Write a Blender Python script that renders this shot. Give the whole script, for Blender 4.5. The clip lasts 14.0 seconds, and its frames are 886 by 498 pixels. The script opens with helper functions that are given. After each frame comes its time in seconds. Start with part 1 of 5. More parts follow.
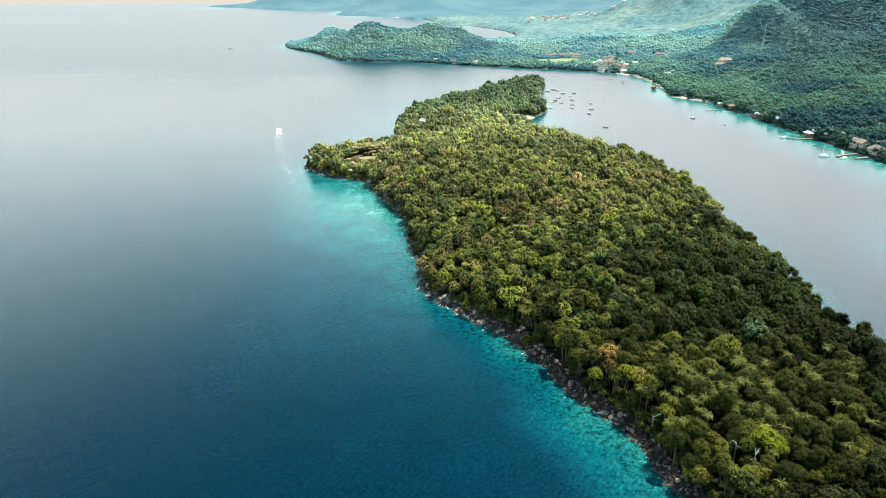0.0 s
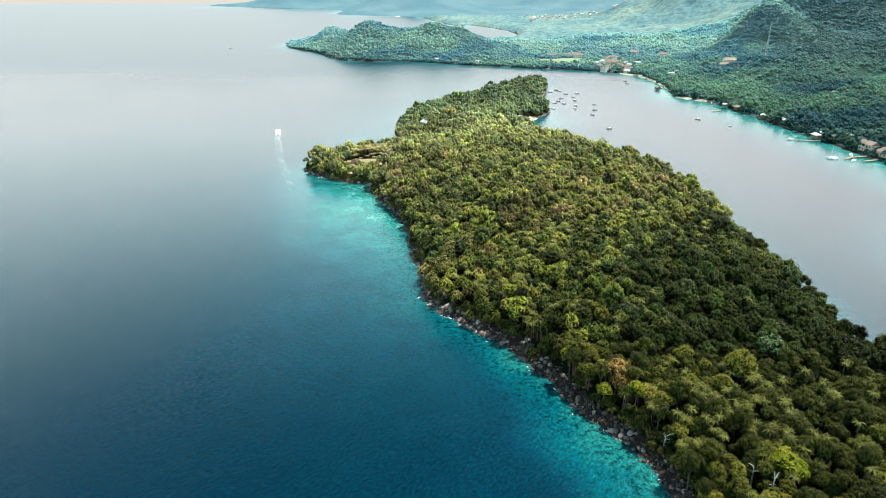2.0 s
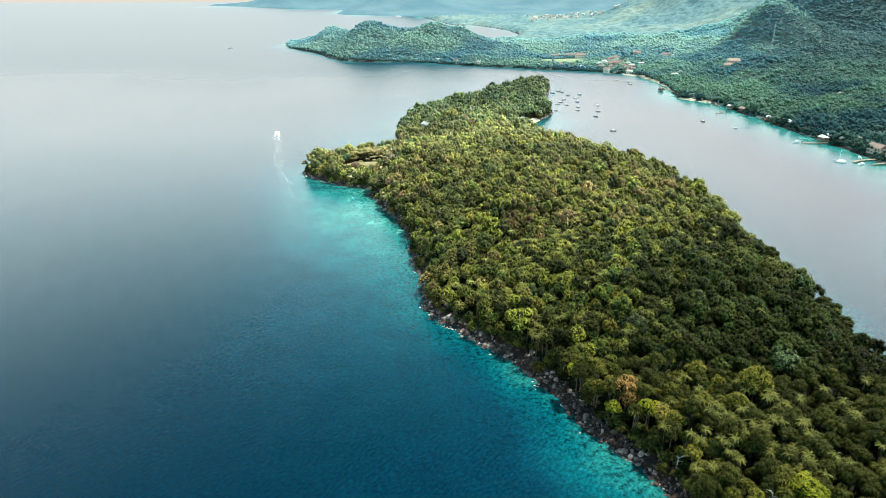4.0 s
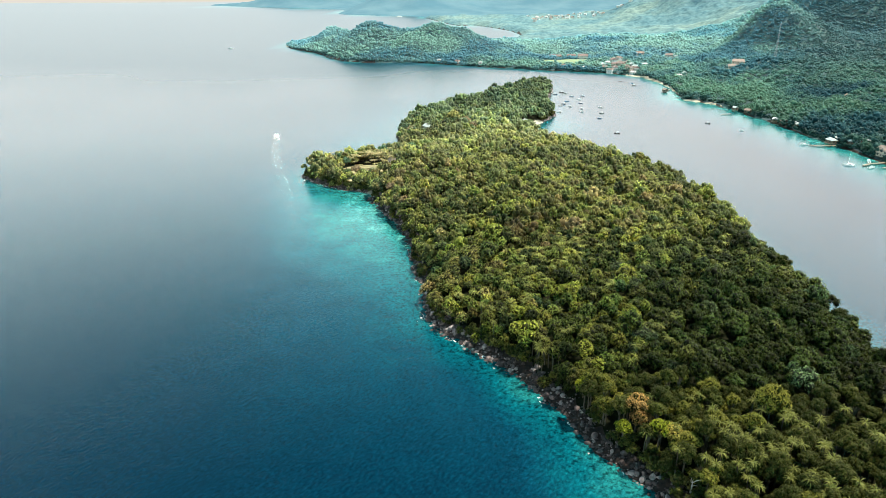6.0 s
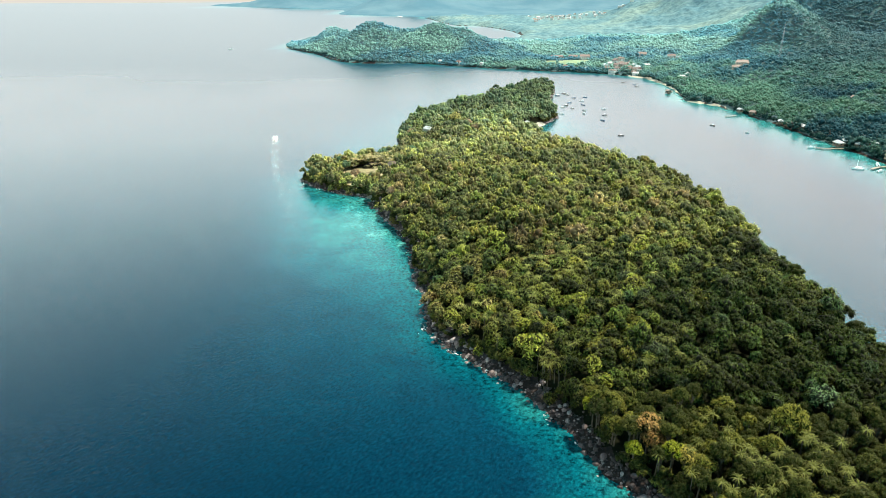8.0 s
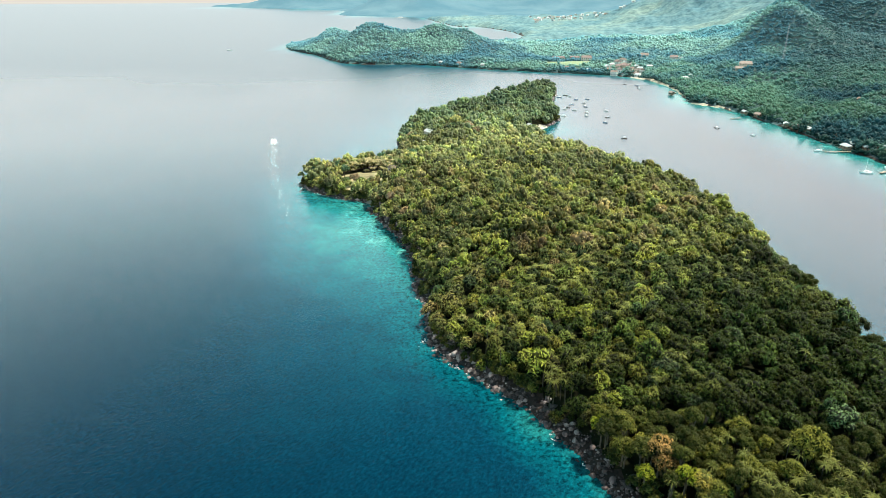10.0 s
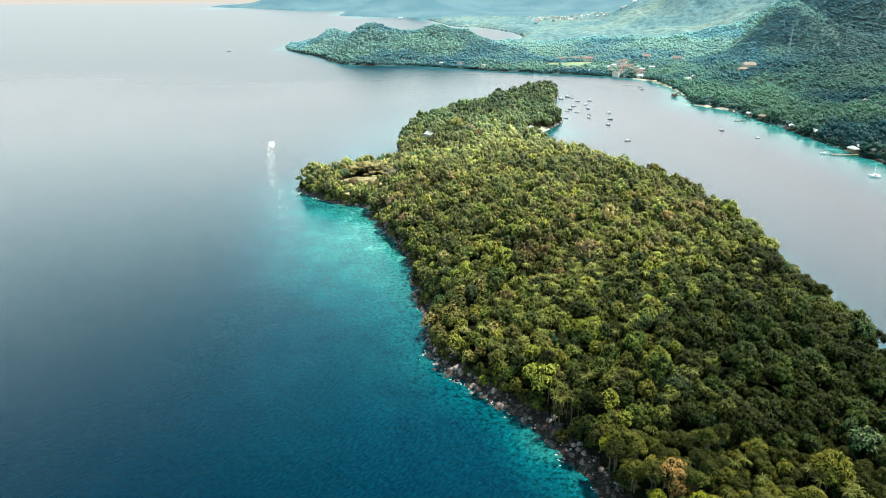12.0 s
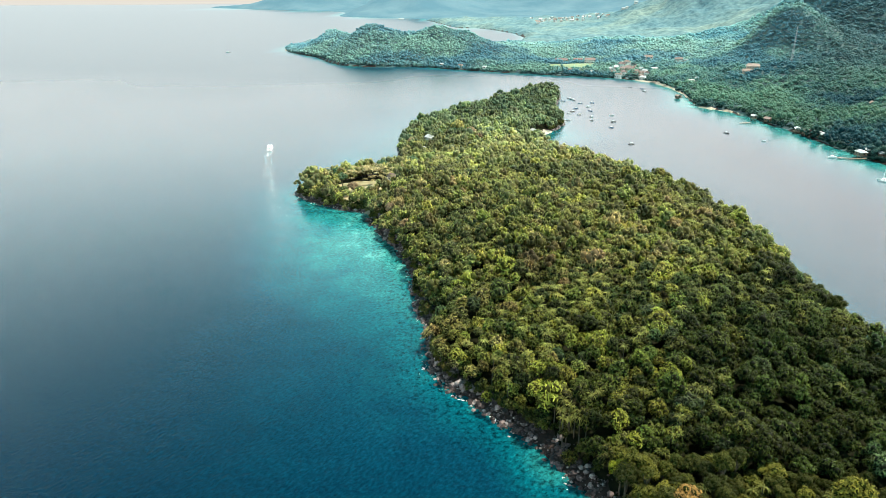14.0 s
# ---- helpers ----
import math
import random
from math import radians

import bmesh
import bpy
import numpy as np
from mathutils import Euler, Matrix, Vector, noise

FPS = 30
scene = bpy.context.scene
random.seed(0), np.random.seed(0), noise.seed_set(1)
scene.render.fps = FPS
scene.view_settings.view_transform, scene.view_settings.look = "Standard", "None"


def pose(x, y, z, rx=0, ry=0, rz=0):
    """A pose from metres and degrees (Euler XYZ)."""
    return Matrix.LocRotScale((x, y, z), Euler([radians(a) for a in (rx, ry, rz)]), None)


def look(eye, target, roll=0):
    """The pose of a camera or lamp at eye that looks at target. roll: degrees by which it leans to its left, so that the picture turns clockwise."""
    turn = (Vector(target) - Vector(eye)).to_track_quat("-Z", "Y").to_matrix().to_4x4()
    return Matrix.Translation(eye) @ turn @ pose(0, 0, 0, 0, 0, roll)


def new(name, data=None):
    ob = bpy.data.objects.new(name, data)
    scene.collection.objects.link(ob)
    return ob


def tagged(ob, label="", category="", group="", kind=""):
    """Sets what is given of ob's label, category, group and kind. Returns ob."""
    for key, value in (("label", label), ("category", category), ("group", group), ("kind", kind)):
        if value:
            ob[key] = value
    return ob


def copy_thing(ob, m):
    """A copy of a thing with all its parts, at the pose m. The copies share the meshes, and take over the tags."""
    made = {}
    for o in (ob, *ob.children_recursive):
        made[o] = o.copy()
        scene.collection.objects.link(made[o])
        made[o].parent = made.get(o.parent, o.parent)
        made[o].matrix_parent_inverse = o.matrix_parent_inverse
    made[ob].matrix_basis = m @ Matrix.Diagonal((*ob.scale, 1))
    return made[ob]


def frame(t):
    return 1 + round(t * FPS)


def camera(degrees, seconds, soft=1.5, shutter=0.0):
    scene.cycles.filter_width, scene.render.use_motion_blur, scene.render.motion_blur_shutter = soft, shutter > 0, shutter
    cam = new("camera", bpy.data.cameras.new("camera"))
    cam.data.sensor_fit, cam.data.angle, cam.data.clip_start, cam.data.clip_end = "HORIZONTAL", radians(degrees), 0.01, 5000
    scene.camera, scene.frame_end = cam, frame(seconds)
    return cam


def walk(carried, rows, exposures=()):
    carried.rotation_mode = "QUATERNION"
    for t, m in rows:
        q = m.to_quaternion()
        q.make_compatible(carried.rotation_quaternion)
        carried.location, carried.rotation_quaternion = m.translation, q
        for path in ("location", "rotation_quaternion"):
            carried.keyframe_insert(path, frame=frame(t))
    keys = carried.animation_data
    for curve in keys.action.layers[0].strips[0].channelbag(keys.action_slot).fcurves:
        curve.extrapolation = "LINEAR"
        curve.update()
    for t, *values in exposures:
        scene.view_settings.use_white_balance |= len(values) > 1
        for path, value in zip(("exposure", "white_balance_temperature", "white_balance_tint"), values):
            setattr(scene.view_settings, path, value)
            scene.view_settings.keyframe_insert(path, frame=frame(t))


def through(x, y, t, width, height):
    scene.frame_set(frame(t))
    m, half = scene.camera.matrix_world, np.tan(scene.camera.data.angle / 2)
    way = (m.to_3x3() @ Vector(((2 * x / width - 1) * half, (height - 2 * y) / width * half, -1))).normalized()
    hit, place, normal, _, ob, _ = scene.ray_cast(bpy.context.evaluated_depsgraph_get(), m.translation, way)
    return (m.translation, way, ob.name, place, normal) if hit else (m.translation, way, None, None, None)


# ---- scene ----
# Camera: seconds, x, y, z, then tilt, lean and turn in degrees.
cam = camera(68.6, 14.0, 0.55)
PATH = [
    (0.0, 0.00, 0.00, 135.00, -22.225, 0.285, 0.000),
    (0.5, -0.14, 2.41, 135.07, -22.257, 0.284, 0.032),
    (1.0, -0.27, 4.83, 135.14, -22.273, 0.283, 0.061),
    (1.5, -0.41, 7.25, 135.21, -22.299, 0.281, 0.078),
    (2.0, -0.54, 9.66, 135.27, -22.302, 0.277, 0.096),
    (2.5, -0.67, 12.08, 135.33, -22.318, 0.273, 0.128),
    (3.0, -0.80, 14.50, 135.39, -22.335, 0.269, 0.145),
    (5.5, -1.41, 26.62, 135.63, -22.330, 0.254, 0.209),
    (6.0, -1.52, 29.04, 135.66, -22.337, 0.254, 0.263),
    (6.5, -1.63, 31.47, 135.70, -22.358, 0.257, 0.331),
    (7.0, -1.75, 33.90, 135.73, -22.347, 0.261, 0.295),
    (7.5, -1.86, 36.33, 135.75, -22.329, 0.270, 0.301),
    (8.0, -1.96, 38.76, 135.78, -22.328, 0.277, 0.323),
    (10.5, -2.47, 50.94, 135.84, -22.280, 0.304, 0.366),
    (11.0, -2.56, 53.38, 135.85, -22.284, 0.310, 0.377),
    (11.5, -2.66, 55.82, 135.85, -22.273, 0.318, 0.386),
    (12.0, -2.75, 58.26, 135.84, -22.256, 0.321, 0.388),
    (12.5, -2.83, 60.70, 135.84, -22.237, 0.323, 0.407),
    (13.0, -2.92, 63.15, 135.83, -22.231, 0.322, 0.415),
    (13.5, -3.01, 65.59, 135.82, -22.214, 0.317, 0.430),
    (14.0, -3.09, 68.04, 135.80, -22.198, 0.316, 0.434),
]
walk(cam, [(t, pose(x, y, z, 90 + tilt, 0, turn) @ pose(0, 0, 0, 0, 0, -lean)) for t, x, y, z, tilt, lean, turn in PATH])

# ---- light ----
SUN_TURN, SUN_HEIGHT = 58.0, 60.0  # degrees to the right of +y, and above the horizon
world = bpy.data.worlds.new("sky")
scene.world = world
world.use_nodes = True
sky = world.node_tree.nodes.new("ShaderNodeTexSky")
sky.sky_type, sky.sun_disc = "NISHITA", False
sky.sun_elevation, sky.sun_rotation = radians(SUN_HEIGHT), radians(SUN_TURN)
sky.air_density, sky.dust_density, sky.ozone_density, sky.altitude = 1.0, 0.4, 1.8, 0.0
# hazy sky shaped for the sea's reflections: added bright band low down, teal above
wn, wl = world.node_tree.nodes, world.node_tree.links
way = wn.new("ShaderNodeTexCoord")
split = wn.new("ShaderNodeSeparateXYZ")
sky_band = wn.new("ShaderNodeValToRGB")
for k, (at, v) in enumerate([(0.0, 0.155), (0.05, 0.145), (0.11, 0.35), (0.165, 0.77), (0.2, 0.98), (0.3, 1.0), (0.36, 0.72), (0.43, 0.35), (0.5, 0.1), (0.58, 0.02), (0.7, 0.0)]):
    e = sky_band.color_ramp.elements[k] if k < 2 else sky_band.color_ramp.elements.new(at)
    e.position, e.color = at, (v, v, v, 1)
sky_band.color_ramp.interpolation = "B_SPLINE"
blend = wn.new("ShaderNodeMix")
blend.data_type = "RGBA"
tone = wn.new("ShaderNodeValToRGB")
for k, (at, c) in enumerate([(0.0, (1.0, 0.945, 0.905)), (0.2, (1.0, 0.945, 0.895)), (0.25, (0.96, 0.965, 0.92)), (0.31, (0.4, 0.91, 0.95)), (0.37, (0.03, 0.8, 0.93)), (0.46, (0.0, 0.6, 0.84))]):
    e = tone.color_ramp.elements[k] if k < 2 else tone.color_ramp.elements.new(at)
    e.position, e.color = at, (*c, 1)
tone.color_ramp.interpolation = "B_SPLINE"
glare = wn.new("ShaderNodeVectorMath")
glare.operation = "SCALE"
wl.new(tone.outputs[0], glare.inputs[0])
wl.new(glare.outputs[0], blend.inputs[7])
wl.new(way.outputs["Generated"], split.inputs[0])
# the added band is brighter and higher to the right, to light the channel
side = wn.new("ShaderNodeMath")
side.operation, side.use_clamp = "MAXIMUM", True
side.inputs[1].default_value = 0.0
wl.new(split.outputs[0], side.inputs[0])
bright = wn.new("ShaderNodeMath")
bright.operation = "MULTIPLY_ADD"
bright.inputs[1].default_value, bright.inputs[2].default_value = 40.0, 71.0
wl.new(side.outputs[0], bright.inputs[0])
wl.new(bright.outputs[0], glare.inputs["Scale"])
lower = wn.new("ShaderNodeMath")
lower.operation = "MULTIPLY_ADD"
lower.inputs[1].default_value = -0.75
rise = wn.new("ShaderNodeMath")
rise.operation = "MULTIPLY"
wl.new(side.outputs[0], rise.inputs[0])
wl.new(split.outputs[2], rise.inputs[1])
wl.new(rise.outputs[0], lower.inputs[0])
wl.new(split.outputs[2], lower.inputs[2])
wl.new(lower.outputs[0], sky_band.inputs[0])
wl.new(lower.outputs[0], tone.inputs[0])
wl.new(sky_band.outputs[0], blend.inputs[0])
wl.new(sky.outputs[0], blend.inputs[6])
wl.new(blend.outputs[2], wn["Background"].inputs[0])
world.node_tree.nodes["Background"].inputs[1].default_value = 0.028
sun = new("sun", bpy.data.lights.new("sun", "SUN"))
sun.data.energy, sun.data.angle, sun.data.color = 5.0, radians(0.6), (1.0, 0.93, 0.76)
a, h = radians(SUN_TURN), radians(SUN_HEIGHT)
toward_sun = Vector((math.sin(a) * math.cos(h), math.cos(a) * math.cos(h), math.sin(h)))
sun.matrix_world = look(toward_sun * 500 + Vector((0, 300, 0)), (0, 300, 0))
scene.view_settings.exposure = 1.0

rng = np.random.default_rng(7)


# ---- materials ----
def material(name, rough=0.6, metallic=0.0, spec=0.5):
    m = bpy.data.materials.new(name)
    m.use_nodes = True
    p = m.node_tree.nodes["Principled BSDF"]
    p.inputs["Roughness"].default_value, p.inputs["Metallic"].default_value = rough, metallic
    p.inputs["Specular IOR Level"].default_value = spec
    return m, m.node_tree.nodes, m.node_tree.links, p


def ramp(nodes, links, source, stops):
    r = nodes.new("ShaderNodeValToRGB")
    while len(r.color_ramp.elements) < len(stops):
        r.color_ramp.elements.new(0.5)
    for e, (at, c) in zip(r.color_ramp.elements, stops):
        e.position, e.color = at, (*c, 1)
    links.new(source, r.inputs[0])
    return r


def noise_node(nodes, links, scale, detail=4.0, rough=0.55, coord="Object", stretch=(1, 1, 1), turn=0.0):
    tc = nodes.new("ShaderNodeTexCoord")
    mp = nodes.new("ShaderNodeMapping")
    mp.vector_type = "TEXTURE"
    mp.inputs["Scale"].default_value, mp.inputs["Rotation"].default_value = stretch, (0, 0, radians(turn))
    n = nodes.new("ShaderNodeTexNoise")
    n.inputs["Scale"].default_value, n.inputs["Detail"].default_value, n.inputs["Roughness"].default_value = scale, detail, rough
    links.new(tc.outputs[coord], mp.inputs[0])
    links.new(mp.outputs[0], n.inputs["Vector"])
    return n


def bump(nodes, links, p, height, strength, distance, before=None):
    b = nodes.new("ShaderNodeBump")
    b.inputs["Strength"].default_value, b.inputs["Distance"].default_value = strength, distance
    links.new(height, b.inputs["Height"])
    if before:
        links.new(before.outputs[0], b.inputs["Normal"])
    links.new(b.outputs[0], p.inputs["Normal"])
    return b


def mixed(nodes, links, kind, a, b, fac):
    """A colour mix of two sockets or colours; fac is a socket or a number."""
    m = nodes.new("ShaderNodeMix")
    m.data_type, m.blend_type = "RGBA", kind
    for value, socket in ((fac, m.inputs[0]), (a, m.inputs[6]), (b, m.inputs[7])):
        if isinstance(value, (int, float)):
            socket.default_value = value
        elif isinstance(value, tuple):
            socket.default_value = (*value, 1)
        else:
            links.new(value, socket)
    return m.outputs[2]


def textured(name, stops, scale, rough=0.7, relief=0.3, deep=0.05, spec=0.4, detail=6.0):
    m, nodes, links, p = material(name, rough, 0, spec)
    n = noise_node(nodes, links, scale, detail, 0.65)
    fine = noise_node(nodes, links, scale * 7, 3)
    r = ramp(nodes, links, n.outputs[0], stops)
    links.new(mixed(nodes, links, "OVERLAY", r.outputs[0], fine.outputs[1], 0.35), p.inputs["Base Color"])
    bump(nodes, links, p, n.outputs[0], relief, deep)
    return m


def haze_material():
    """The plain blue-grey of kilometres of damp air, painted and glowing on the mountains."""
    m, nodes, links, p = material("hazy_mountain_glow", 1.0, 0, 0.0)
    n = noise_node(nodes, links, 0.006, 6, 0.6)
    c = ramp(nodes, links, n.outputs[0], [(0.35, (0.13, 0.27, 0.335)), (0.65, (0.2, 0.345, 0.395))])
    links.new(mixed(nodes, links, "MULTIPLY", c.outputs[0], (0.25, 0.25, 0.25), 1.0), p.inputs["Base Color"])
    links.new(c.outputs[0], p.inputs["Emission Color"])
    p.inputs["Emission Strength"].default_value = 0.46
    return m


def rock_material():
    """Volcanic shore rock: each stone has its own tone, from wet black to bleached grey-pink."""
    m, nodes, links, p = material("shore_rock", 0.6, 0, 0.4)
    geo = nodes.new("ShaderNodeNewGeometry")
    info = nodes.new("ShaderNodeObjectInfo")
    add = nodes.new("ShaderNodeMath")
    add.operation = "ADD"
    wrap = nodes.new("ShaderNodeMath")
    wrap.operation = "FRACT"
    links.new(geo.outputs["Random Per Island"], add.inputs[0])
    links.new(info.outputs["Random"], add.inputs[1])
    links.new(add.outputs[0], wrap.inputs[0])
    stone = ramp(nodes, links, wrap.outputs[0], [(0.0, (0.016, 0.01, 0.01)), (0.45, (0.05, 0.034, 0.033)), (0.8, (0.14, 0.105, 0.102)), (1.0, (0.36, 0.31, 0.3))])
    n = noise_node(nodes, links, 0.9, 6, 0.7)
    wear = ramp(nodes, links, n.outputs[0], [(0.35, (0.45, 0.42, 0.42)), (0.65, (1.15, 1.12, 1.1))])
    links.new(mixed(nodes, links, "MULTIPLY", stone.outputs[0], wear.outputs[0], 1.0), p.inputs["Base Color"])
    bump(nodes, links, p, n.outputs[0], 0.6, 0.2)
    return m


def leaf_material(name, low, high, from_tint, gloss=0.05, through=0.16, vary=1.0, glow=(1.3, 1.5, 0.5)):
    """Foliage: its tone goes leaf by leaf and tree by tree, from the object's own random number or from the tint laid on each tree."""
    m, nodes, links, p = material(name, 0.5, 0, gloss)
    if from_tint:
        at = nodes.new("ShaderNodeAttribute")
        at.attribute_name = "tint"
        base = at.outputs["Color"]
        links.new(base, p.inputs["Base Color"])
    else:
        info = nodes.new("ShaderNodeObjectInfo")
        base = ramp(nodes, links, info.outputs["Random"], [(0.0, low), (1.0, high)]).outputs[0]
    geo = nodes.new("ShaderNodeNewGeometry")
    island = ramp(nodes, links, geo.outputs["Random Per Island"], [(0.0, (0.36, 0.4, 0.38)), (0.5, (0.97, 0.97, 0.97)), (1.0, (1.8, 1.68, 1.3))])
    tone = mixed(nodes, links, "MULTIPLY", base, island.outputs[0], vary)
    links.new(tone, p.inputs["Base Color"])
    t = nodes.new("ShaderNodeBsdfTranslucent")
    links.new(mixed(nodes, links, "MULTIPLY", tone, glow, 1.0), t.inputs[0])
    mix = nodes.new("ShaderNodeMixShader")
    mix.inputs[0].default_value = through
    links.new(p.outputs[0], mix.inputs[1])
    links.new(t.outputs[0], mix.inputs[2])
    links.new(mix.outputs[0], nodes["Material Output"].inputs[0])
    return m


# inner twigs near-black: the shade between leaf clumps is put into their colour
SHADED_TWIGS = textured("shaded_inner_twigs", [(0.3, (0.008, 0.013, 0.003)), (0.7, (0.022, 0.03, 0.006))], 0.8, 1.0, spec=0.0)
LEAF_TINT = leaf_material("foliage", None, None, True, vary=0.6)
LEAF_FAR = leaf_material("far_foliage", None, None, True, 0.04, 0.45, 0.1, (1.1, 1.18, 1.05))
LEAF_DARK = leaf_material("dark_green_leaves", (0.026, 0.031, 0.009), (0.06, 0.062, 0.015), False, vary=0.8)
LEAF_MID = leaf_material("green_leaves", (0.045, 0.053, 0.013), (0.155, 0.147, 0.027), False, vary=0.8)
LEAF_OLIVE = leaf_material("olive_leaves", (0.055, 0.058, 0.012), (0.1, 0.095, 0.022), False)
LEAF_LIME = leaf_material("yellow_green_leaves", (0.12, 0.15, 0.012), (0.2, 0.21, 0.02), False)
LEAF_ORANGE = leaf_material("orange_brown_leaves", (0.21, 0.12, 0.045), (0.3, 0.18, 0.07), False)
LEAF_PALM = leaf_material("palm_leaves", (0.06, 0.07, 0.014), (0.16, 0.16, 0.042), False, 0.1)
BARK = textured("bark", [(0.3, (0.035, 0.028, 0.02)), (0.7, (0.12, 0.1, 0.075))], 1.5, 0.9, spec=0.1)
PALE_BARK = textured("pale_bark", [(0.3, (0.3, 0.27, 0.23)), (0.7, (0.55, 0.52, 0.47))], 1.5, 0.8)
ROCK = rock_material()
SHORE_BED = textured("wet_shore_rock", [(0.3, (0.012, 0.01, 0.01)), (0.6, (0.04, 0.027, 0.022)), (0.8, (0.1, 0.07, 0.06))], 0.6, 0.75, 0.8, 0.3, spec=0.12)
SOIL = textured("forest_soil", [(0.3, (0.008, 0.009, 0.005)), (0.6, (0.015, 0.016, 0.008)), (0.8, (0.02, 0.03, 0.01))], 0.3, 0.95, spec=0.02)
DRY_GRASS = textured("dry_grass", [(0.3, (0.28, 0.23, 0.12)), (0.7, (0.44, 0.37, 0.21))], 0.4, 0.95)
SAND = textured("pale_sand", [(0.3, (0.3, 0.27, 0.2)), (0.7, (0.44, 0.4, 0.32))], 0.4, 0.9)


# ---- numeric helpers ----
def curve_through(points, steps, rough=0.0, seed=3):
    """A closed smooth line through control points, with a little wander."""
    p = np.array(points, float)
    n, out = len(p), []
    for i in range(n):
        p0, p1, p2, p3 = p[i - 1], p[i], p[(i + 1) % n], p[(i + 2) % n]
        for s in np.linspace(0, 1, steps, endpoint=False):
            out.append(0.5 * (2 * p1 + (p2 - p0) * s + (2 * p0 - 5 * p1 + 4 * p2 - p3) * s * s + (3 * p1 - p0 - 3 * p2 + p3) * s ** 3))
    out = np.array(out)
    return out + np.random.default_rng(seed).normal(0, 1, out.shape) * rough


def inside_by(xy, line, chunk=20000):
    """How far inside a closed line each point lies (outside: minus)."""
    a, b = line, np.roll(line, -1, axis=0)
    d = b - a
    ll = (d ** 2).sum(1) + 1e-9
    out = np.empty(len(xy))
    for k in range(0, len(xy), chunk):
        p = xy[k:k + chunk, None, :]
        s = np.clip(((p - a) * d).sum(2) / ll, 0, 1)
        gap = np.sqrt((((a + s[..., None] * d) - p) ** 2).sum(2).min(1))
        up = (a[:, 1] > p[..., 1]) != (b[:, 1] > p[..., 1])
        cross = up & (p[..., 0] < d[:, 0] * (p[..., 1] - a[:, 1]) / np.where(d[:, 1] == 0, 1e-9, d[:, 1]) + a[:, 0])
        out[k:k + chunk] = np.where(cross.sum(1) % 2 == 1, gap, -gap)
    return out


_grid = np.random.default_rng(11).uniform(-1, 1, (64, 64))


def value_noise(x, y, size, octaves=3):
    """Smooth noise between about -1 and 1 with features of that size in metres."""
    total, amp, norm = 0, 1.0, 0
    for o in range(octaves):
        u, v = x / size + 13.7 * o, y / size + 5.1 * o
        iu, iv = np.floor(u).astype(int), np.floor(v).astype(int)
        fu, fv = u - iu, v - iv
        fu, fv = fu * fu * (3 - 2 * fu), fv * fv * (3 - 2 * fv)
        g = lambda i, j: _grid[(iu + i) % 64, (iv + j) % 64]
        total = total + amp * ((g(0, 0) * (1 - fu) + g(1, 0) * fu) * (1 - fv) + (g(0, 1) * (1 - fu) + g(1, 1) * fu) * fv)
        norm, amp, size = norm + amp, amp * 0.5, size * 0.5
    return total / norm * 1.5


def mesh_of(name, verts, faces, mat, tints=None, smooth=False):
    """A mesh from arrays of places and of triangles or quads, with a colour for each corner's point where tints are given."""
    verts, faces = np.asarray(verts, np.float32), np.asarray(faces, np.int32)
    me = bpy.data.meshes.new(name)
    n, k = faces.shape
    me.vertices.add(len(verts))
    me.vertices.foreach_set("co", verts.ravel())
    me.loops.add(n * k)
    me.loops.foreach_set("vertex_index", faces.ravel())
    me.polygons.add(n)
    me.polygons.foreach_set("loop_start", np.arange(n, dtype=np.int32) * k)
    me.polygons.foreach_set("use_smooth", np.full(n, smooth))
    if tints is not None:
        at = me.color_attributes.new("tint", "FLOAT_COLOR", "POINT")
        at.data.foreach_set("color", np.column_stack([tints, np.ones(len(verts))]).astype(np.float32).ravel())
    me.update(calc_edges=True)
    for m in (mat if isinstance(mat, (list, tuple)) else [mat]):
        me.materials.append(m)
    return me


def part(name, bm, mat, parent, label=""):
    me = bpy.data.meshes.new(name)
    bm.to_mesh(me)
    bm.free()
    me.materials.append(mat)
    ob = new(name, me)
    ob.parent = parent
    if label:
        ob["label"] = label
    return ob


# ---- shores ----
ISLE_SHORE = curve_through([
    (67, 144), (64, 155), (58, 173), (47, 190), (35, 216), (23, 238), (12, 250), (0, 264), (-10, 283), (-12, 308), (-19, 347), (-29, 392),
    (-50, 442), (-55, 461), (-74, 470), (-106, 497), (-104, 518), (-70, 545), (-42, 560), (-42, 594), (-46, 650), (-36, 715), (0, 776), (40, 830), (78, 890), (112, 945),
    (144, 956), (140, 907), (122, 835), (119, 757), (109, 722), (93, 692), (84, 664), (92, 613), (122, 562), (146, 506), (163, 450), (168, 400),
    (165, 338), (164, 281), (166, 214), (180, 158), (214, 112), (190, 68), (135, 68), (92, 90), (73, 120)], 6, 0.9)
MAIN_SHORE = curve_through([
    (380, 250), (362, 400), (355, 505), (350, 540), (341, 602), (334, 705), (320, 801), (292, 842), (304, 913), (300, 1028), (254, 1094), (157, 1136), (64, 1181),
    (-48, 1246), (-177, 1270), (-270, 1430), (-368, 1588), (-360, 1750), (-225, 1820), (-67, 1845), (70, 1775), (123, 1748), (165, 1740), (205, 1990), (104, 2330), (27, 2366),
    (-124, 2957), (-320, 3094), (-500, 3251), (-540, 3700), (-878, 4042), (-1213, 4298), (-1500, 4700), (0, 4850), (2500, 4400), (3800, 2500), (3800, 250), (1500, 100)], 8, 2.0, 5)


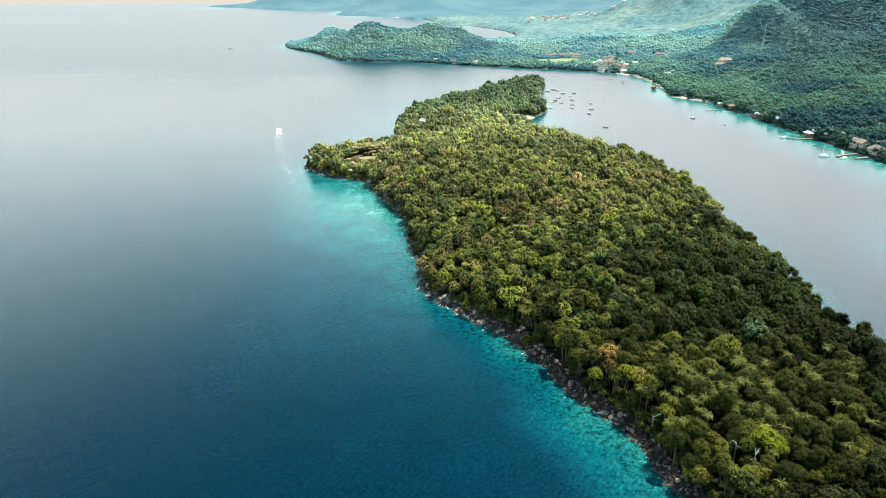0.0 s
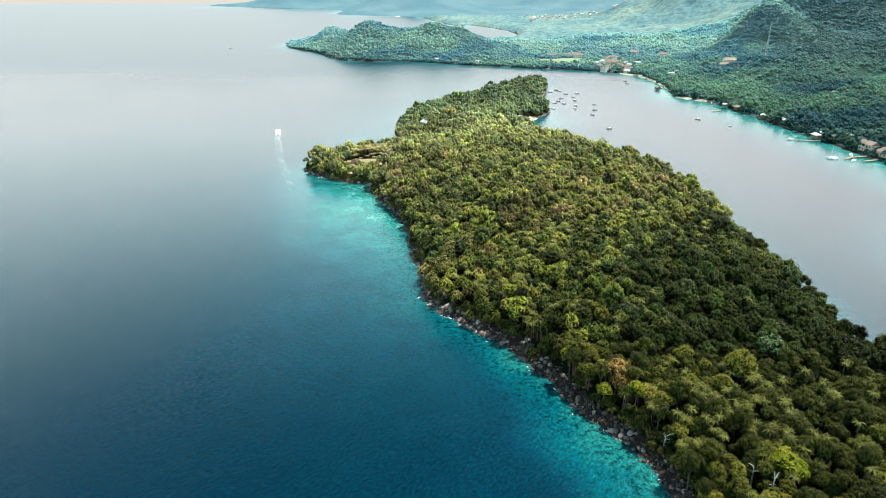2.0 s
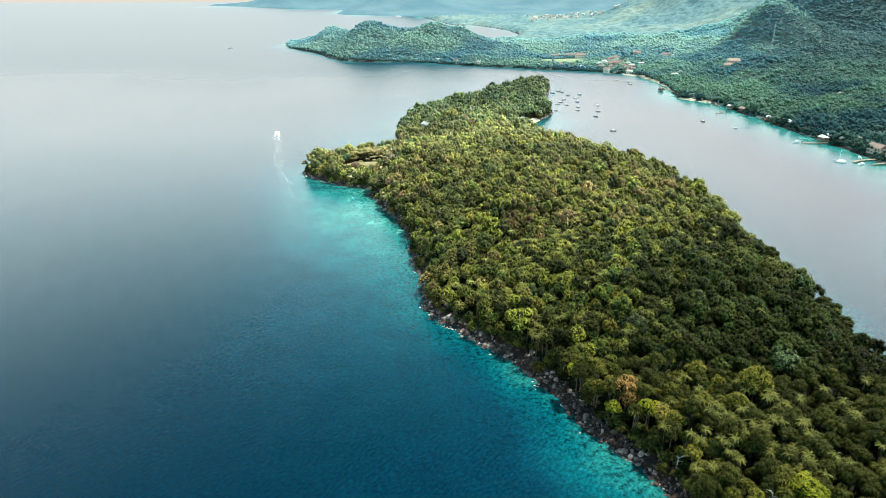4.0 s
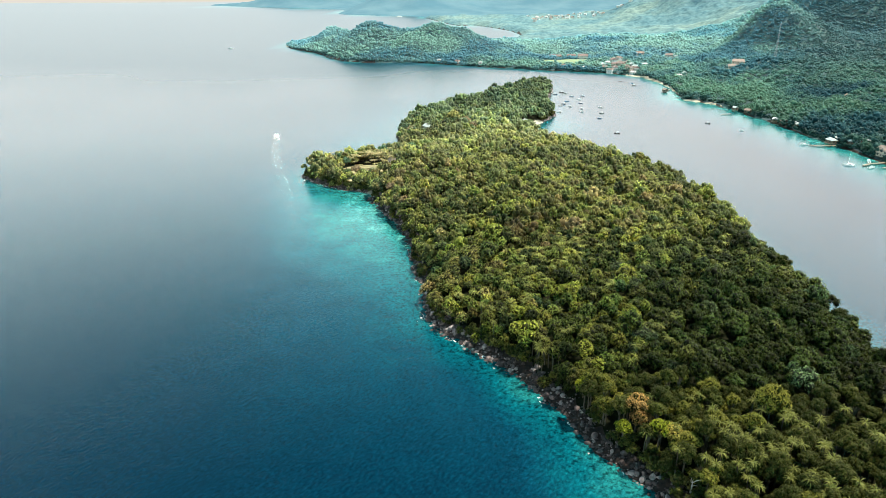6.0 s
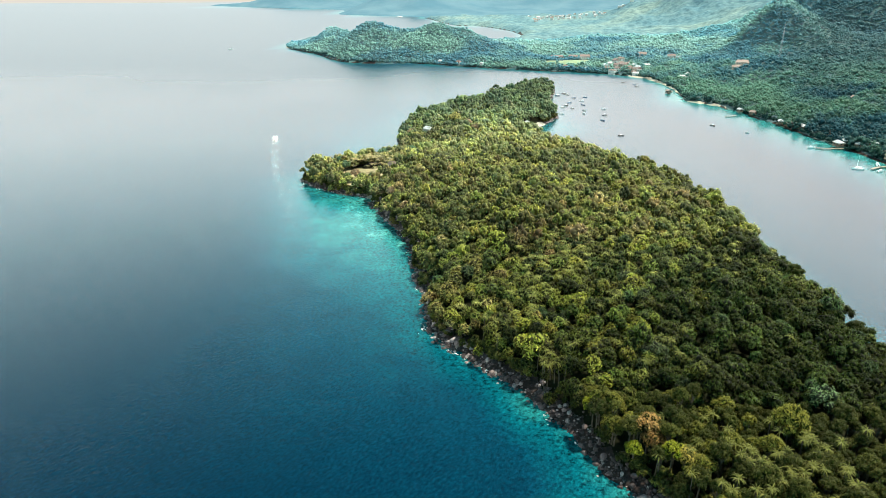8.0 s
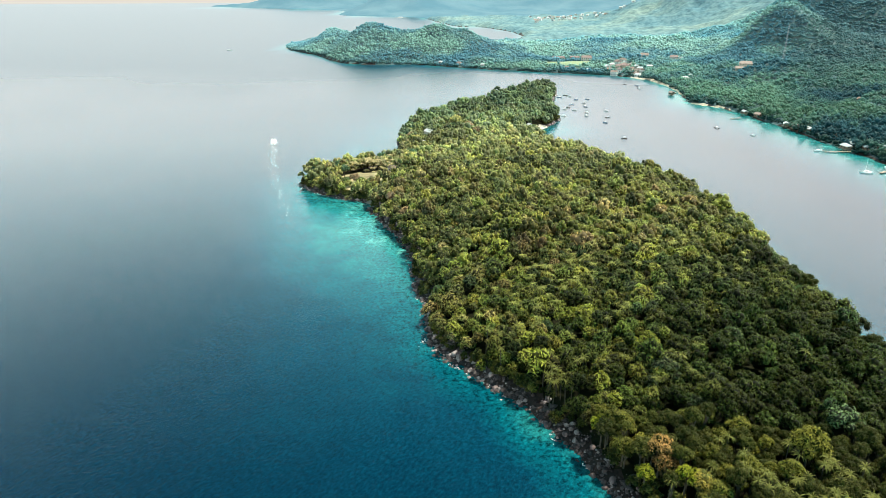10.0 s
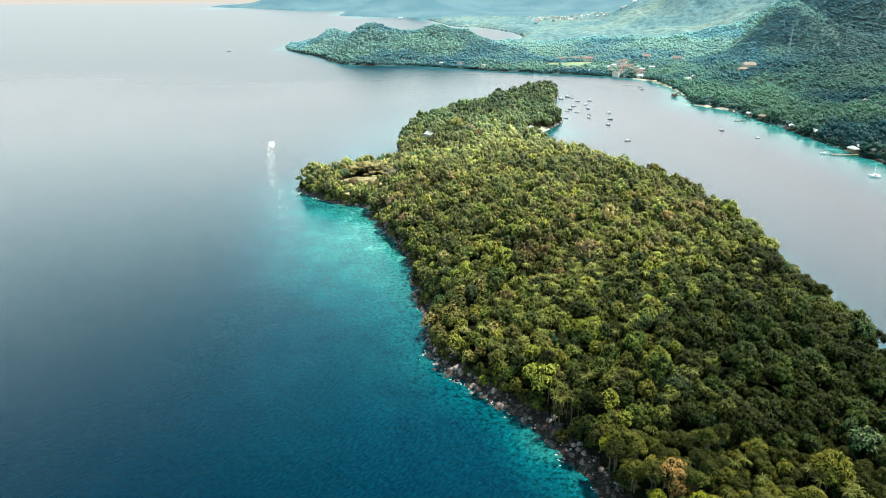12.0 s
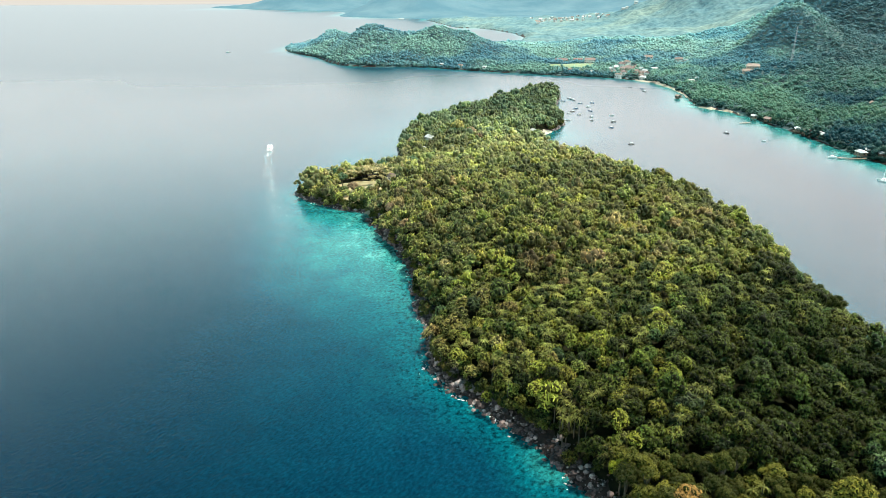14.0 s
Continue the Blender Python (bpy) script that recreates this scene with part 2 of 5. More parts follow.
def isle_ground(x, y, d):
    top = np.interp(y, [100, 220, 330, 430, 520, 600, 700, 850, 950], [7, 8, 15, 17, 10, 6, 7, 11, 5])
    top = np.where(x < -45, 7, top)
    rise = 1.2 + top * (1 - np.exp(-np.maximum(d, 0) / 30)) + 1.2 * value_noise(x, y, 40, 2) * np.clip(d / 25, 0, 1)
    return np.where(d > 0, rise * np.clip(d / 4, 0, 1), np.maximum(d * 0.35, -4)) - 0.15


HILLS = [  # x, y, height, spread along x and y
    (-165, 1415, 45, 72, 90), (-50, 1430, 34, 88, 95), (48, 1405, 26, 72, 85), (-255, 1575, 34, 50, 90),
    (586, 1215, 84, 80, 105), (470, 1040, 16, 80, 110), (720, 950, 42, 130, 200), (950, 1500, 140, 210, 300), (640, 700, 36, 140, 170),
    (980, 2250, 120, 300, 330), (720, 2250, 36, 170, 200), (1500, 1900, 260, 480, 600), (1500, 2800, 240, 480, 500), (400, 1500, 10, 200, 150)]
FAR_HILLS = [(500, 4150, 200, 420, 420), (-150, 3550, 130, 230, 260), (1150, 4050, 260, 420, 420), (-820, 4480, 130, 330, 230), (1700, 3900, 300, 500, 500)]


def main_ground(x, y, d):
    z = 5 + 0 * x
    for hx, hy, top, sx, sy in HILLS + FAR_HILLS:
        z = z + top * np.exp(-((x - hx) / sx) ** 2 - ((y - hy) / sy) ** 2)
    z = z * (1 + 0.2 * value_noise(x, y, 120, 3)) + (4.0 + 0.11 * np.minimum(z, 120)) * value_noise(x, y, 70, 3)
    return np.where(d > 0, np.maximum(z, 1.5) * np.clip(d / 45 + 0.15, 0, 1), np.maximum(d * 0.3, -6)) - 0.2


def terrain(name, xs, ys, shore, height, mats, beach):
    X, Y = np.meshgrid(xs, ys)
    x, y = X.ravel(), Y.ravel()
    d = inside_by(np.column_stack([x, y]), shore)
    z = height(x, y, d)
    i = np.arange(len(x)).reshape(X.shape)
    q = np.stack([i[:-1, :-1], i[:-1, 1:], i[1:, 1:], i[1:, :-1]], -1).reshape(-1, 4)
    q = q[d[q].max(1) > -12]
    used, q2 = np.unique(q, return_inverse=True)
    q = q2.reshape(-1, 4)
    me = mesh_of(name, np.column_stack([x, y, z])[used], q, mats, smooth=True)
    me.polygons.foreach_set("material_index", beach(x[used][q].mean(1), y[used][q].mean(1), d[used][q].mean(1)).astype(np.int32))
    return new(name, me)


def isle_beach(x, y, d):
    sand = (d < 7) & ((np.hypot(x - 88, y - 690) < 18) | (np.hypot(x + 52, y - 459) < 9))
    dry = (d > 5) & (np.hypot(x + 62, y - 494) < 23)
    return np.where(dry, 3, np.where(sand, 2, np.where(d < 6, 1, 0)))


def main_beach(x, y, d):
    return np.where(d < 2, 1, np.where(y > 1690, 2, 0))


def main_cover(x, y, d):
    """The mainland's ground; beyond the lagoon the closed canopy of the far plain itself."""
    leafy = np.clip((y - 1680) / 30, 0, 1) * np.clip(d / 25, 0, 1)
    return main_ground(x, y, d) + leafy * (6 + 3.0 * value_noise(x, y, 34, 2) + 3.0 * value_noise(x + 500, y, 110, 2))


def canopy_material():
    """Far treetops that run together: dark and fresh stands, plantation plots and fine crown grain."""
    m, nodes, links, p = material("hazy_far_canopy", 1.0, 0, 0.0)
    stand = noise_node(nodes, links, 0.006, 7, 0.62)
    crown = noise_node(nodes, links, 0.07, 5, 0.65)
    # the hazy blue of distance is put into the canopy colours
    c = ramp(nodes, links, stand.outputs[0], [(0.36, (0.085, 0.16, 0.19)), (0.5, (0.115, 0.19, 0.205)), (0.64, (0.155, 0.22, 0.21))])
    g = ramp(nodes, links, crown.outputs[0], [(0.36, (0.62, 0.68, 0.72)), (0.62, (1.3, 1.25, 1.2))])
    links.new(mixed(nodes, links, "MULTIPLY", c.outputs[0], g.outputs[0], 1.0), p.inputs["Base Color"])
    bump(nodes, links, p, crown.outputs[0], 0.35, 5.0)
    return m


# floor blued and lightened in colour, standing in for hazy air between crowns
FAR_SOIL = textured("hazy_woodland_floor", [(0.3, (0.04, 0.09, 0.1)), (0.7, (0.075, 0.13, 0.125))], 0.02, 0.95)
isle = tagged(terrain("ground", np.arange(-125, 235, 3.0), np.arange(55, 975, 3.0), ISLE_SHORE, isle_ground, [SOIL, SHORE_BED, SAND, DRY_GRASS], isle_beach),
              "dark forest soil and black rock of the wooded island", "ground", kind="structure")
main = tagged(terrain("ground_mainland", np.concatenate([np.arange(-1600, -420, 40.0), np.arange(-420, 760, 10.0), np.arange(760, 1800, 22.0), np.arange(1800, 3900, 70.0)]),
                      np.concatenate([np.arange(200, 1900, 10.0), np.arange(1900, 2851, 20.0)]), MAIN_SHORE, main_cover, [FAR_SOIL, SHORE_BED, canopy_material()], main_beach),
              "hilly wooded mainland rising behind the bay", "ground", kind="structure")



def beach_strip(x0, x1, y0, y1, label):
    """A sandy strip along the mainland's waterline."""
    line = MAIN_SHORE
    k = [i for i in range(len(line) - 1) if x0 < line[i, 0] < x1 and y0 < line[i, 1] < y1]
    a = np.array([line[i] for i in k])
    along = unit_rows(np.gradient(a, axis=0))
    inland = np.column_stack([along[:, 1], -along[:, 0]])
    probe = inside_by(a + inland * 3, line)
    inland = inland * np.where(probe > 0, 1, -1)[:, None]
    fade = np.sin(np.linspace(0.15, math.pi - 0.15, len(a)))[:, None]
    rows = [np.column_stack([a + inland * (w * fade), np.full(len(a), z)]) for w, z in ((-3.0, -0.4), (0.0, 0.25), (4.0, 1.0), (8.0, 1.3), (9.0, -0.5))]
    n = len(a)
    q = [(r * n + i, r * n + i + 1, (r + 1) * n + i + 1, (r + 1) * n + i) for r in range(4) for i in range(n - 1)]
    return tagged(new("beach", mesh_of("beach", np.concatenate(rows), q, SAND, smooth=True)), label, "beach", kind="structure")


def unit_rows(v):
    return v / (np.linalg.norm(v, axis=1, keepdims=True) + 1e-9)


beach_strip(290, 335, 780, 845, "pale sand beach below the trees")
beach_strip(270, 310, 960, 1075, "narrow sand beach before the village")
beach_strip(285, 325, 880, 975, "pale sand beach beside the wooden pier")
beach_strip(-420, -330, 1560, 1640, "thin pale sand spit at the headland's point")
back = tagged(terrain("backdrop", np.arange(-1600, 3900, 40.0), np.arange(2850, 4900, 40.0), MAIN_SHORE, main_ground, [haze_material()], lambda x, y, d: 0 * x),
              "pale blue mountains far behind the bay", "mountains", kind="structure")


# ---- sea ----
def sea_material():
    m, nodes, links, p = material("sea_water", 0.2, 0, 0.31)
    p.inputs["IOR"].default_value = 1.33
    at = nodes.new("ShaderNodeAttribute")
    at.attribute_name = "tint"
    patch = noise_node(nodes, links, 0.05, 9, 0.74)
    sep = nodes.new("ShaderNodeSeparateColor")
    links.new(at.outputs["Color"], sep.inputs[0])
    add = nodes.new("ShaderNodeMath")
    add.operation = "MULTIPLY_ADD"
    wob = nodes.new("ShaderNodeMath")
    wob.operation = "MULTIPLY_ADD"
    links.new(patch.outputs[0], wob.inputs[0])
    wob.inputs[1].default_value, wob.inputs[2].default_value = 1.8, 0.02
    links.new(sep.outputs[0], add.inputs[0])
    links.new(wob.outputs[0], add.inputs[1])
    add.inputs[2].default_value = 0.0
    water = ramp(nodes, links, add.outputs[0], [(0.0, (0.0, 0.0085, 0.02)), (0.12, (0.0, 0.022, 0.041)), (0.4, (0.0003, 0.06, 0.08)), (0.75, (0.012, 0.13, 0.13)), (1.0, (0.075, 0.28, 0.26))])
    # drowned rocks and weed that show through the shallows
    reef = noise_node(nodes, links, 0.45, 8, 0.75)
    reef_dark = ramp(nodes, links, reef.outputs[0], [(0.47, (1.15, 1.15, 1.15)), (0.6, (0.2, 0.21, 0.22))])
    body = mixed(nodes, links, "MULTIPLY", water.outputs[0], reef_dark.outputs[0], sep.outputs[1])
    swell = noise_node(nodes, links, 0.16, 3, 0.5, stretch=(2.4, 1, 1), turn=40)
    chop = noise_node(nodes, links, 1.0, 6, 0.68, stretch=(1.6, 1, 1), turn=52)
    # wave light and dark painted into the water colour: bright crests, dim troughs
    wave_shade = ramp(nodes, links, chop.outputs[0], [(0.36, (0.6, 0.65, 0.68)), (0.5, (0.97, 0.97, 0.97)), (0.66, (1.8, 1.6, 1.5))])
    links.new(mixed(nodes, links, "MULTIPLY", body, wave_shade.outputs[0], 1.0), p.inputs["Base Color"])
    b = bump(nodes, links, p, swell.outputs[0], 0.2, 0.6)
    top = bump(nodes, links, p, chop.outputs[0], 0.4, 0.27, b)
    # the lee of the land lies calmer than the open water
    for node, strength in ((b, 0.08), (top, 0.56)):
        calm = nodes.new("ShaderNodeMapRange")
        links.new(sep.outputs[2], calm.inputs["Value"])
        calm.inputs["To Min"].default_value, calm.inputs["To Max"].default_value = strength, strength * (0.12 if node is b else 0.5)
        links.new(calm.outputs[0], node.inputs["Strength"])
    blur = nodes.new("ShaderNodeMapRange")
    links.new(sep.outputs[2], blur.inputs["Value"])
    blur.inputs["To Min"].default_value, blur.inputs["To Max"].default_value = 0.12, 0.3
    links.new(blur.outputs[0], p.inputs["Roughness"])
    return m


def spread(lo, hi, dense_lo, dense_hi, step, growth=1.25):
    mid = list(np.arange(dense_lo, dense_hi, step))
    left, right, g = [], [], step
    while not left or left[-1] > lo:
        g *= growth
        left.append((left[-1] if left else dense_lo) - g)
    g = step
    while not right or right[-1] < hi:
        g *= growth
        right.append((right[-1] if right else mid[-1]) + g)
    return np.array(left[::-1] + mid + right)


def build_sea():
    xs, ys = spread(-7000, 7000, -240, 380, 4.0), spread(-4000, 7000, 110, 1000, 5.0, 1.12)
    X, Y = np.meshgrid(xs, ys)
    x, y = X.ravel(), Y.ravel()
    xy = np.column_stack([x, y])
    di, dm = -inside_by(xy, ISLE_SHORE), -inside_by(xy, MAIN_SHORE)
    bay = np.exp(-(((x + 64) / 62) ** 2 + ((y - 408) / 92) ** 2))
    near = np.exp(-(((x - 51) / 26) ** 2 + ((y - 168) / 30) ** 2)) + 0.8 * np.exp(-(((x - 25) / 13) ** 2 + ((y - 221) / 14) ** 2))
    cove = np.exp(-(((x - 100) / 40) ** 2 + ((y - 690) / 40) ** 2))
    wi = 11 + 58 * bay + 13 * near + 10 * cove + 3 * value_noise(x, y, 30)
    wm = np.interp(y, [400, 600, 750, 850, 1000, 1200, 1500], [48, 42, 46, 34, 18, 9, 9])
    shoal = np.clip(np.exp(-np.maximum(di, 0) / wi) * (0.55 + 0.3 * near + 0.5 * bay), 0, 1)
    shoal = np.maximum(shoal, 0.33 * np.exp(-np.maximum(di, 0) / 75) * np.clip((y - 110) / 220, 0, 1) * np.clip((x + 150) / 90, 0, 1) * np.clip((120 - x) / 60, 0, 1))
    shoal = np.maximum(shoal, 0.1 * np.exp(-np.maximum(di, 0) / 100) * np.clip((x + 150) / 120, 0, 1))
    shoal = np.maximum(shoal, 0.55 * cove + 0.3 * np.exp(-(((x + 78) / 30) ** 2 + ((y - 605) / 55) ** 2)))
    shoal = np.maximum(shoal, np.exp(-(np.maximum(dm, 0) / wm) ** 1.6) * 0.84)
    reef = np.clip(np.exp(-np.maximum(di, 0) / 17) * 1.4, 0, 1) * 0.95
    reef = np.maximum(reef, np.exp(-np.maximum(dm, 0) / 10) * 0.7)
    calm = np.clip(np.maximum((y - 330) / 900, 0.4 * np.clip((x - 60) / 90, 0, 1)) + 0.1 * value_noise(x, y, 160, 2), 0, 1)
    calm = calm ** 0.8
    i = np.arange(len(x)).reshape(X.shape)
    q = np.stack([i[:-1, :-1], i[:-1, 1:], i[1:, 1:], i[1:, :-1]], -1).reshape(-1, 4)
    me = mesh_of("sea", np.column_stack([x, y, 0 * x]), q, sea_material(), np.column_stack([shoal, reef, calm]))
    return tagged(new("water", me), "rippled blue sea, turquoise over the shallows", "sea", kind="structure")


build_sea()


# ---- foliage shapes ----
def ico(level):
    bm = bmesh.new()
    bmesh.ops.create_icosphere(bm, subdivisions=level, radius=1)
    v = np.array([p.co[:] for p in bm.verts])
    f = np.array([[p.index for p in q.verts] for q in bm.faces])
    bm.free()
    return v, f


ICO1, ICO2 = ico(1), ico(2)
OCTA = (np.array([(1, 0, 0), (0, 1, 0), (-1, 0, 0), (0, -1, 0), (0, 0, 1), (0, 0, -1)], float), np.array([(k, (k + 1) % 4, 4) for k in range(4)] + [((k + 1) % 4, k, 5) for k in range(4)]))


def unit(v):
    return v / (np.linalg.norm(v, axis=-1, keepdims=True) + 1e-9)


def leaf_quads(r, centre, radii, count, size, upward=0.45, single=False):
    """Small rhombic leaf sprays that lie like shingles over a clump."""
    n = unit(r.normal(0, 1, (count, 3)) + [0, 0, upward])
    at = centre + n * radii * r.uniform(0.86, 1.12, (count, 1))
    face = unit(n + [0, 0, 0.25] + r.normal(0, 0.33, (count, 3)))
    side = unit(np.cross(face, r.normal(0, 1, (count, 3))))
    along = np.cross(face, side)
    s = size * r.uniform(0.6, 1.4, (count, 1))
    a, b = side * s * 0.5, along * s
    v = np.stack([at - b * 0.6, at + a - face * s * 0.1, at + b * 0.7 - face * s * 0.15, at - a - face * s * 0.1], 1).reshape(-1, 3)
    k = np.arange(count)[:, None] * 4
    return v, (k + [0, 1, 2] if single else np.concatenate([k + [0, 1, 2], k + [0, 2, 3]]))


def crown_shape(seed, clumps, leaves, leaf, flat=0.8, fill=0.72, core=None, single=False):
    """A crown of radius about 1, its middle at 0: a dome of uneven clumps, each a rough core under small leaf sprays."""
    r = np.random.default_rng(seed)
    vs, fs, inner, n = [], [], [], 0
    squash = r.uniform(0.8, 1.2)
    for k in range(clumps):
        up = 1 - 1.2 * (k + 0.5) / clumps
        turn = k * 2.399963 + r.uniform(-0.35, 0.35)
        out = math.sqrt(max(1 - up * up, 0)) * (0.66 if clumps > 1 else 0) * r.uniform(0.75, 1.2)
        centre = np.array([math.cos(turn) * out * squash, math.sin(turn) * out / squash, (up * 0.62 + r.uniform(-0.14, 0.16)) * flat if clumps > 1 else 0])
        radii = np.array([1, 1, 0.85]) * ((0.12 + 0.92 / math.sqrt(clumps)) * r.uniform(0.75, 1.25) if clumps > 1 else 0.92)
        cv, cf = core or ICO1
        bumpy = cv * radii * (fill + r.normal(0, 0.1, (len(cv), 1))) + centre
        lv, lf = leaf_quads(r, centre, radii, leaves, leaf, single=single)
        for v, f, dark in ((bumpy, cf, 1.0), (lv, lf, 0.0)):
            vs.append(v)
            fs.append(f + n)
            inner.append(np.full(len(v), dark))
            n += len(v)
    return np.concatenate(vs), np.concatenate(fs), np.concatenate(inner)


def planted(shapes, places, radii, heights, tints, r, inside=0.5):
    """Many crowns in one mesh: places of their middles, radii and heights, one tint each."""
    which = r.integers(0, len(shapes), len(places))
    V, F, T, n = [], [], [], 0
    for k, (sv, sf, *inner) in enumerate(shapes):
        m = np.where(which == k)[0]
        if not len(m):
            continue
        a = r.uniform(0, 2 * math.pi, len(m))
        c, s = np.cos(a)[:, None], np.sin(a)[:, None]
        x = (sv[:, 0] * c - sv[:, 1] * s) * radii[m, None] + places[m, 0, None]
        y = (sv[:, 0] * s + sv[:, 1] * c) * radii[m, None] + places[m, 1, None]
        z = sv[:, 2] * heights[m, None] + places[m, 2, None]
        V.append(np.stack([x, y, z], -1).reshape(-1, 3))
        F.append((sf[None] + (np.arange(len(m)) * len(sv))[:, None, None] + n).reshape(-1, 3))
        t = np.repeat(tints[m], len(sv), axis=0)
        if inner:  # inner twigs and leaves painted extra dark, for the shade inside a crown
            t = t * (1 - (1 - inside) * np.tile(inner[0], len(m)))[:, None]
        T.append(t)
        n += len(m) * len(sv)
    return np.concatenate(V), np.concatenate(F), np.concatenate(T)


def scatter(x0, x1, y0, y1, step, r, wander=0.42):
    """Places about a step apart, in staggered rows."""
    ys = np.arange(y0, y1, step * 0.87)
    xs = np.arange(x0, x1, step)
    X, Y = np.meshgrid(xs, ys)
    X = X + (np.arange(len(ys)) % 2)[:, None] * step / 2
    return np.column_stack([X.ravel(), Y.ravel()]) + r.uniform(-wander, wander, (X.size, 2)) * step


PALETTE = np.array([(0.034, 0.045, 0.012), (0.066, 0.078, 0.02), (0.126, 0.131, 0.028), (0.18, 0.182, 0.032), (0.145, 0.13, 0.042), (0.24, 0.195, 0.075), (0.26, 0.19, 0.085), (0.055, 0.08, 0.036)])


def isle_kind(xy, r):
    """Which crown colour stands where: patches of dark, fresh, yellowish and dry crowns."""
    x, y = xy.T
    patch = value_noise(x, y, 55, 2) + value_noise(x + 300, y, 14, 1) * 0.5
    # shade over the south-eastern wood, put into the choice of crown colours
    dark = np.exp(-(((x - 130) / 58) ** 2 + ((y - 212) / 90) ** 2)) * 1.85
    # lighter kinds northward, so hazy distance shows in the crown colours
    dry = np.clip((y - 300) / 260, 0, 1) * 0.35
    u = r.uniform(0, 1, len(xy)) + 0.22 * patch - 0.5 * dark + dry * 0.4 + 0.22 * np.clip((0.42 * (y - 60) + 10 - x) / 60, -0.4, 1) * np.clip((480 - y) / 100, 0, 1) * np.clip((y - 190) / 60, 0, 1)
    kind = np.digitize(u, [0.15, 0.44, 0.74, 0.93, 1.14, 1.27])
    kind = np.where((r.uniform(0, 1, len(xy)) < 0.03), 7, kind)
    return kind


# ---- the island's wood ----
SHAPES_FORE = [crown_shape(30 + k, 13, 46, 0.15, single=True) for k in range(9)]
SHAPES_MID = [crown_shape(40 + k, 8, 20, 0.2, fill=0.8, single=True) for k in range(9)]
SHAPES_BACK = [crown_shape(50 + k, 5, 12, 0.26, fill=0.82, single=True) for k in range(9)]
SHAPES_FAR = [crown_shape(60 + k, 3, 8, 0.34, core=OCTA, single=True) for k in range(8)]
SHAPES_REMOTE = [crown_shape(80 + k, 2, 5, 0.4, fill=0.95, core=OCTA, single=True) for k in range(8)]
CLEARINGS = [(-18, 632, 5), (-17, 624, 7), (-22, 590, 4), (-22, 583, 6), (-41, 520, 7), (-40, 500, 7), (8, 644, 5), (17, 626, 4), (24, 612, 4), (84, 688, 13), (92, 697, 9), (76, 662, 8), (70, 656, 6), (80, 676, 8), (-41, 482, 6)]


def isle_trees():
    r = np.random.default_rng(21)
    xy = scatter(-120, 225, 70, 965, 4.3, r)
    d = inside_by(xy, ISLE_SHORE)
    keep = d > np.interp(xy[:, 1], [200, 235, 265], [5.2, 4.2, 1.8]) + 1.6 * np.exp(-((xy[:, 1] - 250) / 60) ** 2) + 1.6 * r.uniform(-1, 1, len(xy)) + 1.5 * value_noise(xy[:, 0], xy[:, 1], 12, 1)
    for cx, cy, cr in CLEARINGS:
        keep &= np.hypot(xy[:, 0] - cx, xy[:, 1] - cy) > cr * r.uniform(0.6, 1.1, len(xy))
    keep &= ((xy[:, 0] + 60) / 18) ** 2 + ((xy[:, 1] - 499) / 25) ** 2 > 1  # the palm-grown cape
    xy, d = xy[keep], d[keep]
    g = isle_ground(xy[:, 0], xy[:, 1], d)
    rad = r.uniform(1.7, 3.3, len(xy)) * np.where(r.uniform(0, 1, len(xy)) < 0.13, 1.5, 1.0)
    tall = 4.2 + 1.6 * np.minimum(rad, 3.6) + r.normal(0, 1.8, len(xy)) + 2.0 * value_noise(xy[:, 0] + 40, xy[:, 1] + 7, 15, 2) - 2.4 * np.exp(-np.maximum(d - 3, 0) / 5)
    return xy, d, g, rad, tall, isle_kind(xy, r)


TREES = isle_trees()
# the 300 that the flight passes nearest: the south-western corner of the wood
_reach = np.where((TREES[0][:, 0] < 0.6 * TREES[0][:, 1] + 30) & (TREES[0][:, 1] > 138), TREES[0][:, 1] + 0.25 * TREES[0][:, 0], 9e9)
NEAR = np.zeros(len(_reach), bool)
NEAR[np.argsort(_reach)[:298]] = True


